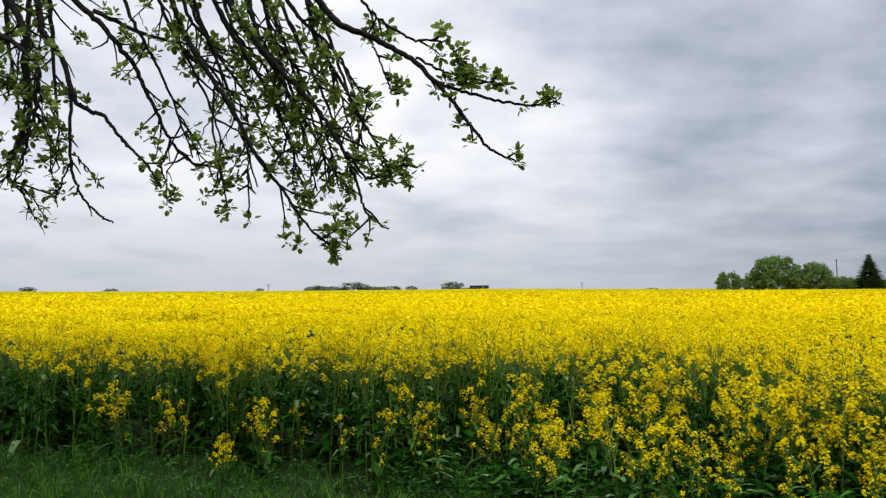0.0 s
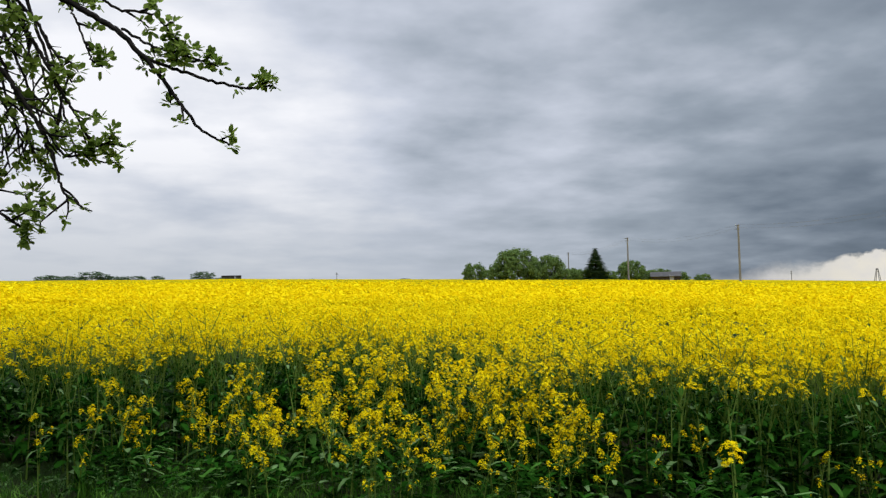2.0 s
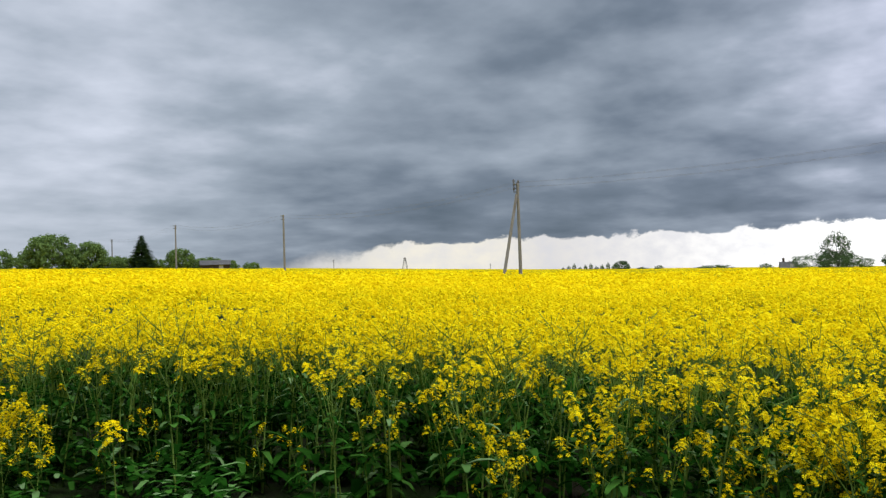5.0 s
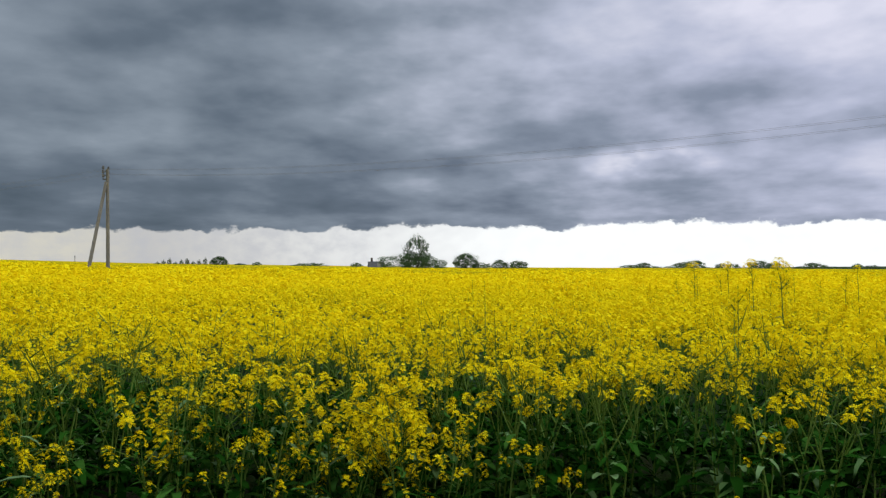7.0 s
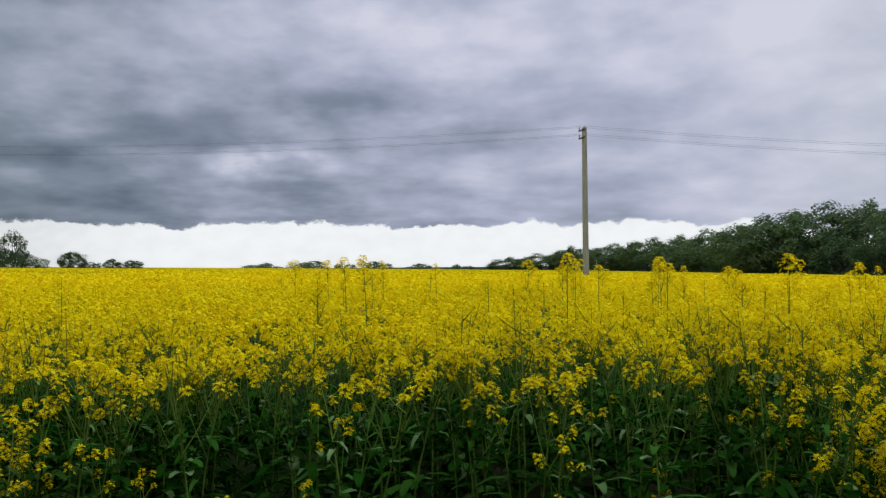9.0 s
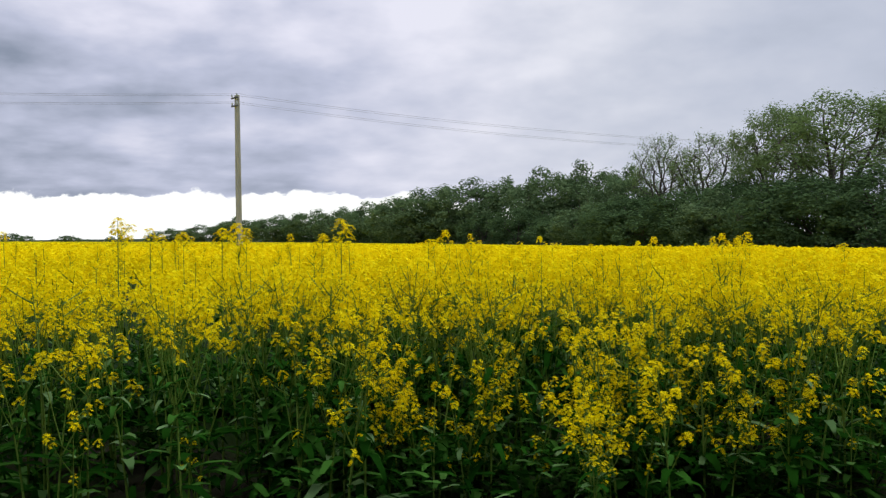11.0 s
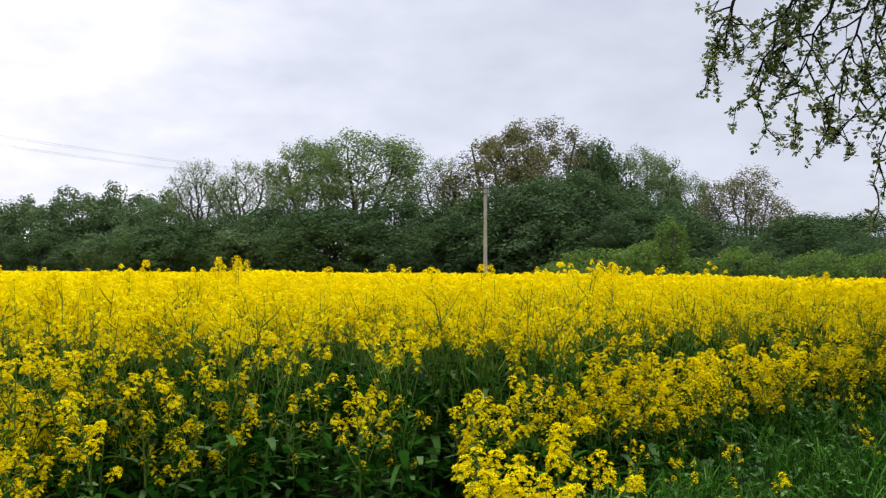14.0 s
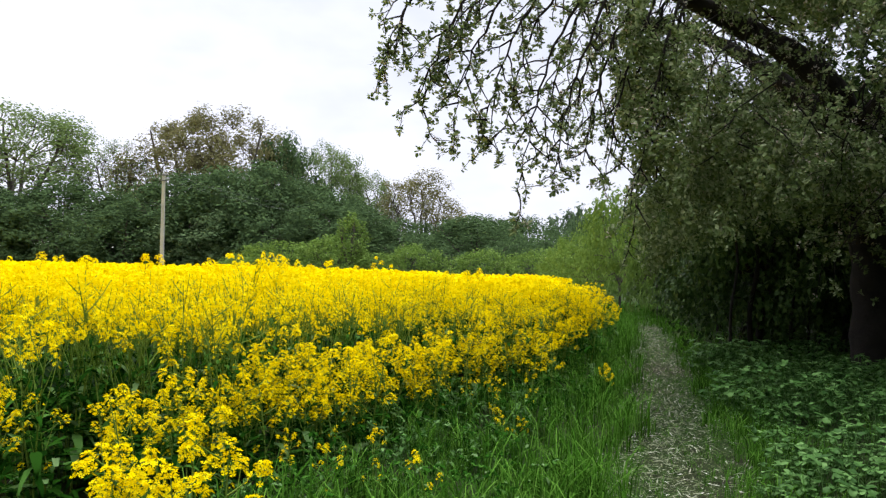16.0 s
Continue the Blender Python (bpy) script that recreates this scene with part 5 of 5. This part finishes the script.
    branch([(-3.3, 5.5, 3.6), (-3.08, 5.5, 3.32), (-2.79, 5.5, 3.16), (-2.61, 5.5, 2.93), (-2.5, 5.5, 2.71)], 0.020, 0.4, 0.24, 0.4, 0.2)
    for k in range(6):
        x0 = -3.4 + 0.16 * k
        branch([(x0, 5.5, 4.15), (x0 + 0.05, 5.5, 3.5), (x0 + r.normal(0, 0.12), 5.5, r.uniform(2.6, 3.1))], 0.020, 0.4, 0.26, 0.4, 0.2)
    ob = new("branchwork", soup_mesh("branchwork", wood.done(), [BARK]))
    ob.parent = base
    ob = new("leafage", soup_mesh("leafage", leaves.done(), [APPLE_LEAF, BLOSSOM]))
    ob.parent = base


def apple_tree_south():
    r = np.random.default_rng(33)
    base = new("apple_tree")
    tagged(base, "old apple tree leaning over the path, leaves and fading blossom", "tree", "apple trees by the path")
    limb("trunk", [(-3.0, -14.4, -0.45), (-2.95, -14.4, 0.8), (-2.85, -14.4, 2.0), (-2.6, -14.3, 3.2)], [0.34, 0.27, 0.24, 0.22], base, 12)
    a = limb("limb", [(-2.7, -14.2, 3.0), (-2.2, -14.05, 3.8), (-1.68, -14.15, 4.25), (-0.33, -14.3, 5.05), (0.9, -13.4, 5.5), (2.1, -12.4, 5.45)], [0.2, 0.19, 0.17, 0.13, 0.09, 0.05], base)
    b = limb("limb", [(-2.7, -14.2, 3.1), (-3.1, -12.4, 4.3), (-3.0, -10.6, 4.8), (-2.8, -9.4, 4.7)], [0.17, 0.13, 0.09, 0.04], base)
    c = limb("limb", [(-2.8, -14.3, 3.0), (-3.6, -13.2, 4.0), (-4.6, -11.8, 4.3)], [0.15, 0.11, 0.05], base)
    d = limb("limb", [(-2.6, -14.3, 3.1), (-1.2, -15.4, 4.6), (0.1, -16.2, 5.2), (0.8, -16.4, 4.9)], [0.15, 0.11, 0.07, 0.03], base)
    e = limb("limb", [(0.6, -13.6, 5.4), (1.7, -12.0, 5.2), (2.9, -11.6, 4.7)], [0.07, 0.05, 0.02], base)
    for sx, sy, top, thick in ((-1.75, -16.4, 2.6, 0.045), (-1.3, -15.6, 2.4, 0.026), (-2.3, -16.1, 2.8, 0.03), (-2.7, -16.7, 2.6, 0.022)):
        limb("stem", [(sx, sy, -0.5), (sx + 2 * thick, sy, 0.5), (sx - 0.06, sy + 0.1, 1.3), (sx + 0.15, sy + 0.2, top)], [thick, thick * 0.9, thick * 0.8, thick * 0.6], base, 7)
    wood, leaves = Soup(), Soup()
    for path, lo, hi, count, far in ((a, 0.45, 0.72, 20, 1.3), (b, 0.3, 1.0, 22, 1.4), (c, 0.25, 1.0, 22, 1.6), (d, 0.25, 1.0, 16, 1.3)):
        for k in range(count):
            f = r.uniform(lo, hi)
            p = path[int(f * (len(path) - 1))]
            az = r.random() * 6.3
            out = np.array([math.cos(az), math.sin(az), 0.15])
            tip = p + out * r.uniform(0.2, 0.9)
            wood.tube(bezier(p, (p + tip) / 2 + UP * 0.25, tip, 5), [0.02, 0.017, 0.014, 0.012, 0.01], 4)
            twig(wood, leaves, tip, out * 0.6 - UP * 0.8, far * r.uniform(0.8, 1.5), 0.012, r, 0.75, 0.05, 0, 0.55, 0.42)
    # long shoots that hang from the outer limb over the crop: tip and how far back they start
    for tx, ty, tz, back in ((3.65, -11.5, 3.5, 1.0), (3.5, -11.6, 3.9, 0.8), (3.2, -11.7, 3.05, 1.1), (2.8, -11.75, 2.95, 1.2), (2.95, -11.9, 3.5, 1.2), (2.45, -11.9, 2.75, 1.1), (2.0, -11.9, 2.1, 1.1), (2.2, -12.2, 2.9, 1.0),
                             (1.56, -11.9, 2.1, 1.0), (1.75, -12.3, 2.6, 0.9), (1.2, -12.0, 2.4, 1.0), (0.9, -12.2, 2.2, 0.9), (0.55, -12.0, 1.7, 0.8), (0.7, -12.6, 2.5, 0.9), (1.3, -12.8, 3.1, 0.8), (0.3, -12.3, 2.0, 0.6)):
        tx -= 0.12 + 0.06 * tx
        start = np.array([tx - back, ty - 0.7, 5.3 - 0.1 * back])
        tip = np.array([tx, ty, tz])
        mid = start * 0.45 + tip * 0.55 + np.array([0.28 * back, 0.1, 0.45])
        fine = bezier(start, mid, tip, 18)
        fine[1:-1] += r.normal(0, 0.018, fine[1:-1].shape)
        wood.tube(fine, np.linspace(0.026, 0.005, 18), 5)
        for i in range(3, 18):
            for _ in range(2):
                if r.random() < 0.62:
                    g = unit(fine[i] - fine[i - 1])
                    side = unit(np.cross(g, r.normal(0, 1, 3)))
                    twig(wood, leaves, fine[i], g * 0.8 + side * 0.9 - UP * 0.2, r.uniform(0.22, 0.6), 0.012, r, 0.85, 0.056, 1, 0.3, 0.30)
        leaflets(leaves, tip, 9, 0.075, r)
    # foliage that hangs down low round the trunk
    for k in range(110):
        z = r.uniform(2.5, 4.5)
        p = np.array([r.uniform(-4.8, -0.75 + 0.25 * (z - 1.7)), r.uniform(-14.4, -11.0), z])
        if p[0] < -0.7 and 3.1 + 0.42 * (p[0] + 2.6) < z:
            p[2] -= 1.2
        twig(wood, leaves, p, (r.normal(0, 0.6), r.normal(0, 0.6), -0.3), r.uniform(0.6, 1.1), 0.010, r, 0.8, 0.052, 0, 0.4, 0.2)
    # leafy clumps on the side that faces the field and the path
    n = 1150
    z = r.uniform(0.75, 6.2, n)
    x = np.interp(z, [0.7, 1.7, 2.7, 3.6, 6.2], [0.35, 0.50, 0.70, 0.9, 0.6]) - 0.3 - 5.2 * r.random(n) ** 1.25
    y = -12.1 - 0.5 * np.abs(x + 1.2) ** 0.8 * (x > -1.2) + r.normal(0, 0.6, n) - 0.25 * np.abs(z - 3.0)
    keep = (z > np.interp(x, [-5, -2.4, -1, 0.2], [2.3, 2.2, 1.9, 1.25])) & ~((x < 0.1) & (np.abs(z - 3.85 - 0.62 * (x + 1.2)) < 0.6))
    c = np.stack([x, y, z], -1)[keep]
    leaf_shell(leaves, c, np.array([[0.17, 0.17, 0.24]]) * r.uniform(0.7, 1.3, (len(c), 1)), r.integers(62, 112, len(c)), 0.031, r, 0.3, 0, 0.3, True)
    fading = c[(r.random(len(c)) < np.where(c[:, 0] < -1.0, 0.7, 0.3)) & (c[:, 2] > 2.2)]
    leaf_shell(leaves, fading, np.full((len(fading), 3), 0.22), r.integers(8, 26, len(fading)), 0.023, r, 0.3, 1, 0.3, True)
    # the upper crown, mostly out of view, added dense to shade the foliage below
    n = 170
    c = np.stack([r.uniform(-7.0, -0.9, n), r.uniform(-18.5, -12.8, n), r.uniform(5.6, 7.0, n)], -1)
    leaf_shell(leaves, c, np.full((n, 3), 0.6), np.full(n, 70), 0.10, r)
    ob = new("branchwork", soup_mesh("branchwork", wood.done(), [BARK]))
    ob.parent = base
    ob = new("leafage", soup_mesh("leafage", leaves.done(), [APPLE_DARK, BLOSSOM]))
    ob.parent = base


apple_tree_north()
apple_tree_south()

TREE_LEAVES["hedge"] = leafy("hawthorn_leaf", [(0.0, (0.016, 0.036, 0.008)), (0.6, (0.038, 0.073, 0.018)), (1.0, (0.09, 0.145, 0.04))], 0.45, 0.2)
HEDGE = [prototype("hedge", 5.5, 5.5, 12500, 0.082, 0.3, 0.0, 41, BARK), prototype("hedge", 5.5, 5.5, 12500, 0.082, 0.4, 0.0, 42, BARK)]
# bushes from (-7.5, -15.0) through (-7.5, 4.0) are unseen, added to block western light
for i, (x, y, tall, wide) in enumerate([(-2.7, -18.0, 5.2, 4.2), (-4.2, -18.5, 6.2, 5.6), (-3.1, -22.5, 5.6, 4.6), (-5.6, -17.0, 6.0, 5.5), (-3.0, -27.5, 5.6, 4.8), (-2.35, -24.6, 5.4, 3.6), (-2.6, -32.0, 6.0, 5.0), (-6.5, -22.0, 6.5, 6.0), (-7.5, -15.0, 6.0, 6.0), (-7.0, -10.5, 6.0, 6.0), (-9.0, -19.0, 7.0, 6.5), (-7.0, -5.5, 7.5, 7.0), (-5.8, -0.8, 7.5, 7.0), (-7.5, 4.0, 7.0, 6.5), (-4.6, -15.6, 4.2, 3.8), (-1.9, -16.9, 4.6, 3.2), (-3.2, -16.6, 4.4, 3.4), (-3.9, -20.6, 5.0, 4.4), (-5.2, -24.0, 5.5, 5.0), (-2.2, -20.2, 4.6, 3.2)]):
    plant_tree(HEDGE[i % 2], x, y, tall, wide, "dense dark green hawthorn beside the path, the western ones unseen shade blockers", "hawthorns along the path", "bush", i * 77.0)

# ---------------------------------------------------------------- grass, herbs and litter on the ground


def tuft(blades, h):
    s = Soup()
    for i in range(blades):
        a, ln = rng.random() * 6.3, h * rng.uniform(0.5, 1.1)
        d = np.array([math.cos(a), math.sin(a), 0])
        p = d * rng.uniform(0, 0.10) + rng.normal(0, 0.05, 3) * [1, 1, 0]
        side = np.array([-d[1], d[0], 0]) * rng.uniform(0.005, 0.012)
        q, e = p + d * ln * 0.10 + UP * ln * 0.65, p + d * ln * rng.uniform(0.15, 0.55) + UP * ln * rng.uniform(0.8, 1.05)
        g = e + d * ln * rng.uniform(0.1, 0.35) - UP * ln * rng.uniform(-0.08, 0.22)
        s.add([p - side, p + side, q + side, q - side, e + side * 0.6, e - side * 0.6, g], [(0, 1, 2), (0, 2, 3), (3, 2, 4), (3, 4, 5), (5, 4, 6)])
    return s.done()


def herb(h):
    """A clump of stalks that each spread a divided leaf of five pointed leaflets."""
    s = Soup()
    for i in range(6):
        a = i * 2.4 + rng.normal(0, 0.3)
        out = np.array([math.cos(a), math.sin(a), 0])
        top = out * h * rng.uniform(0.10, 0.42) + UP * h * rng.uniform(0.35, 1.05)
        s.tube([(0, 0, 0), top * [0.4, 0.4, 0.6], top], [0.008, 0.006, 0.005], 3)
        for k in range(5):
            b = a + (k - 2) * 0.72 + rng.normal(0, 0.1)
            size = rng.uniform(0.14, 0.25) * (1.0 if k == 2 else 0.85)
            leaf(s, top - out * 0.04 * (k != 2), (math.cos(b), math.sin(b), rng.uniform(-0.35, 0.75)), size, size * rng.uniform(0.42, 0.56), 0, rng.uniform(0.2, 1.0), 2)
    return s.done()


def path_x(y):
    """Middle of the trodden path at a given y."""
    return np.interp(-np.asarray(y, float), [-5, 2, 8, 12.5, 22, 47], [0.2, 0.6, 0.25, -0.07, -0.5, -1.1])


def ground_cover(name, label, variants, mats, x, y, tall, category, wide=1.0):
    data = scatter(variants, np.stack([x, y, height(x, y) - 0.005], -1), rng.random(len(x)) * 6.3, np.asarray(tall) * wide, tall)
    tagged(new(name, soup_mesh(name, data, mats)), label, category, kind="stuff")


TUFTS = [tuft(10, 1.0) for _ in range(10)]
TURF = [tuft(6, 1.0) for _ in range(8)]
# in front of the crop in the north
n = 7500
gx, gy = rng.uniform(-5.5, 3.0, n), rng.uniform(5.2, 9.3, n)
az, rr = np.degrees(np.arctan2(gx - HUB[0], gy - HUB[1])), np.hypot(gx - HUB[0], gy - HUB[1])
keep = rr < edge(az) - 0.15
ground_cover("grass_north", "short mown grass in front of the rape field", TURF, [GRASS], gx[keep], gy[keep], 0.05 + 0.12 * rng.random(keep.sum()) ** 2, "grass", 2.0)
# worn turf where one stands
n = 3500
ga, gr = rng.random(n) * 6.3, 9.0 * np.sqrt(rng.random(n))
gx, gy = 0.5 + gr * np.cos(ga), 0.5 + gr * np.sin(ga)
az, rr = np.degrees(np.arctan2(gx - HUB[0], gy - HUB[1])), np.hypot(gx - HUB[0], gy - HUB[1])
keep = (rr < np.where(az < -75, 99, edge(az)) - 0.2) & (gy < 5.6) & (gy > -6.0)
ground_cover("grass_clearing", "short worn grass beside the field", TURF, [GRASS], gx[keep], gy[keep], rng.uniform(0.04, 0.12, keep.sum()), "grass", 2.6)
# between the crop and the path
n = 4200
gy = -5.5 - 40 * rng.random(n) ** 2.2
gx = path_x(gy) + 0.44 + 0.16 * np.sin(gy * 2.1) + 0.08 * rng.normal(0, 1, n) + rng.random(n) ** 1.5 * 1.8
az, rr = np.degrees(np.arctan2(gx - HUB[0], gy - HUB[1])) % 360, np.hypot(gx - HUB[0], gy - HUB[1])
keep = (rr < np.where(az > 180.8, 99, edge(az)) + 0.25) & (np.sin(gx * 5.3 + gy) * np.sin(gy * 2.7 - gx) + rng.uniform(-0.7, 1.0, n) > 0)
ground_cover("grass_verge", "long green grass between the path and the crop", TUFTS, [GRASS], gx[keep], gy[keep], 0.10 + 0.34 * rng.random(keep.sum()) ** 1.5, "grass", 1.2)
# far side of the path and under the trees
n = 1500
gy = -5.5 - 38 * rng.random(n) ** 1.6
gx = path_x(gy) - 0.45 - rng.random(n) * 3.5
ground_cover("grass_shade", "thin grass under the trees", TUFTS, [GRASS], gx, gy, rng.uniform(0.08, 0.3, n), "grass")
n = 650
gy = -25.0 - 16 * rng.random(n)
gx = path_x(gy) + rng.uniform(-0.9, 1.3, n)
ground_cover("grass_beyond", "fresh light green grass where the path turns", TUFTS, [GRASS], gx, gy, rng.uniform(0.12, 0.34, n), "grass", 1.5)
n = 600
gy = -6.0 - 22 * rng.random(n) ** 1.5
gx = path_x(gy) - 0.42 - 0.45 * rng.random(n) ** 1.5 + 0.14 * np.sin(gy * 2.4)
ground_cover("grass_tussocks", "tussocks of drooping grass along the path", TUFTS, [GRASS], gx, gy, rng.uniform(0.10, 0.34, n), "grass", 1.2)
n = 3000
gy = -2.5 + rng.normal(0, 1.0, n) - 40 * rng.random(n) ** 1.9
gx = path_x(gy) + rng.uniform(-0.7, 0.7, n) + 0.12 * np.sin(gy * 3.1)
ground_cover("grass_path", "short trodden grass on the path", TUFTS, [GRASS], gx, gy, rng.uniform(0.03, 0.08, n) + 0.12 * np.clip(np.abs(gx - path_x(gy)) - 0.2, 0, 1), "grass", 2.0)
HERBS = [herb(1.0) for _ in range(10)]
n = 1350
gy = -4.6 + rng.normal(0, 0.4, n) - 11.5 * rng.random(n) ** 1.1
gx = path_x(gy) - 0.60 + 0.16 * np.sin(gy * 1.7 + 1) - rng.random(n) ** 1.1 * 3.8
ground_cover("herb_layer", "leafy green nettles and goutweed under the trees", HERBS, [NETTLE], gx, gy, rng.uniform(0.18, 0.42, n) + 0.16 * np.sin(gx * 2.3 + 1.0) * np.sin(gy * 1.9), "herbs", 1.3)
n = 1500
gx, gy = rng.uniform(-5.5, 3.5, n), rng.uniform(5.9, 9.6, n)
az, rr = np.degrees(np.arctan2(gx - HUB[0], gy - HUB[1])), np.hypot(gx - HUB[0], gy - HUB[1])
keep = rr < edge(az) + 0.4
ground_cover("weeds_north", "low leafy weeds in front of the crop", HERBS, [NETTLE], gx[keep], gy[keep], rng.uniform(0.05, 0.20, keep.sum()), "weeds", 0.8)


n = 260
gy = -5.5 - 12 * rng.random(n) ** 1.3
gx = path_x(gy) + 0.75 + rng.random(n) * 1.7
ground_cover("weeds_verge", "broad-leaved weeds in the long grass", HERBS, [RAPE_LEAF], gx, gy, rng.uniform(0.12, 0.36, n), "weeds", 0.9)

n = 130
gy = -5.5 - 3.8 * rng.random(n)
gx = rng.uniform(1.35, 2.9, n)
ground_cover("weeds_edge", "pale green weeds between the grass and the crop", HERBS, [NETTLE], gx, gy, 0.08 + 0.32 * rng.random(n) ** 1.5, "weeds", 0.7)


def litter():
    n = 52000
    y = 1.0 + rng.normal(0, 1.2, n) - 42 * rng.random(n) ** 1.9
    x = path_x(y) + rng.normal(0, 0.33, n) + 0.16 * np.sin(y * 1.3 + rng.normal(0, 0.5, n))
    at = np.stack([x, y, height(x, y) + 0.028], -1)
    long_piece = rng.random((n, 1)) < 0.35
    u = unit(rng.normal(0, 1, (n, 3)) * [1, 1, 0.25])
    w = np.cross(u, unit(rng.normal(0, 0.3, (n, 3)) + UP))
    ln, wd = np.where(long_piece, 0.02 + 0.035 * rng.random((n, 1)), 0.004 + 0.010 * rng.random((n, 1))), rng.uniform(0.002, 0.006, n)[:, None]
    v = np.stack([at + u * ln, at + w * wd, at - u * ln, at - w * wd], 1).reshape(-1, 3)
    t = np.arange(n)[:, None] * 4
    t = np.concatenate([t + [0, 1, 2], t + [0, 2, 3]], 1).reshape(-1, 3)
    tagged(new("path_litter", soup_mesh("path_litter", (v, t, np.zeros(len(t), int)), [LITTER])), "pale dry straw and fallen petals on the path", "litter", kind="stuff")


LITTER = leafy("straw_and_petals", [(0.0, (0.06, 0.085, 0.025)), (0.5, (0.16, 0.19, 0.10)), (0.85, (0.32, 0.34, 0.24)), (1.0, (0.6, 0.6, 0.52))], 0.8, 0.1)
litter()
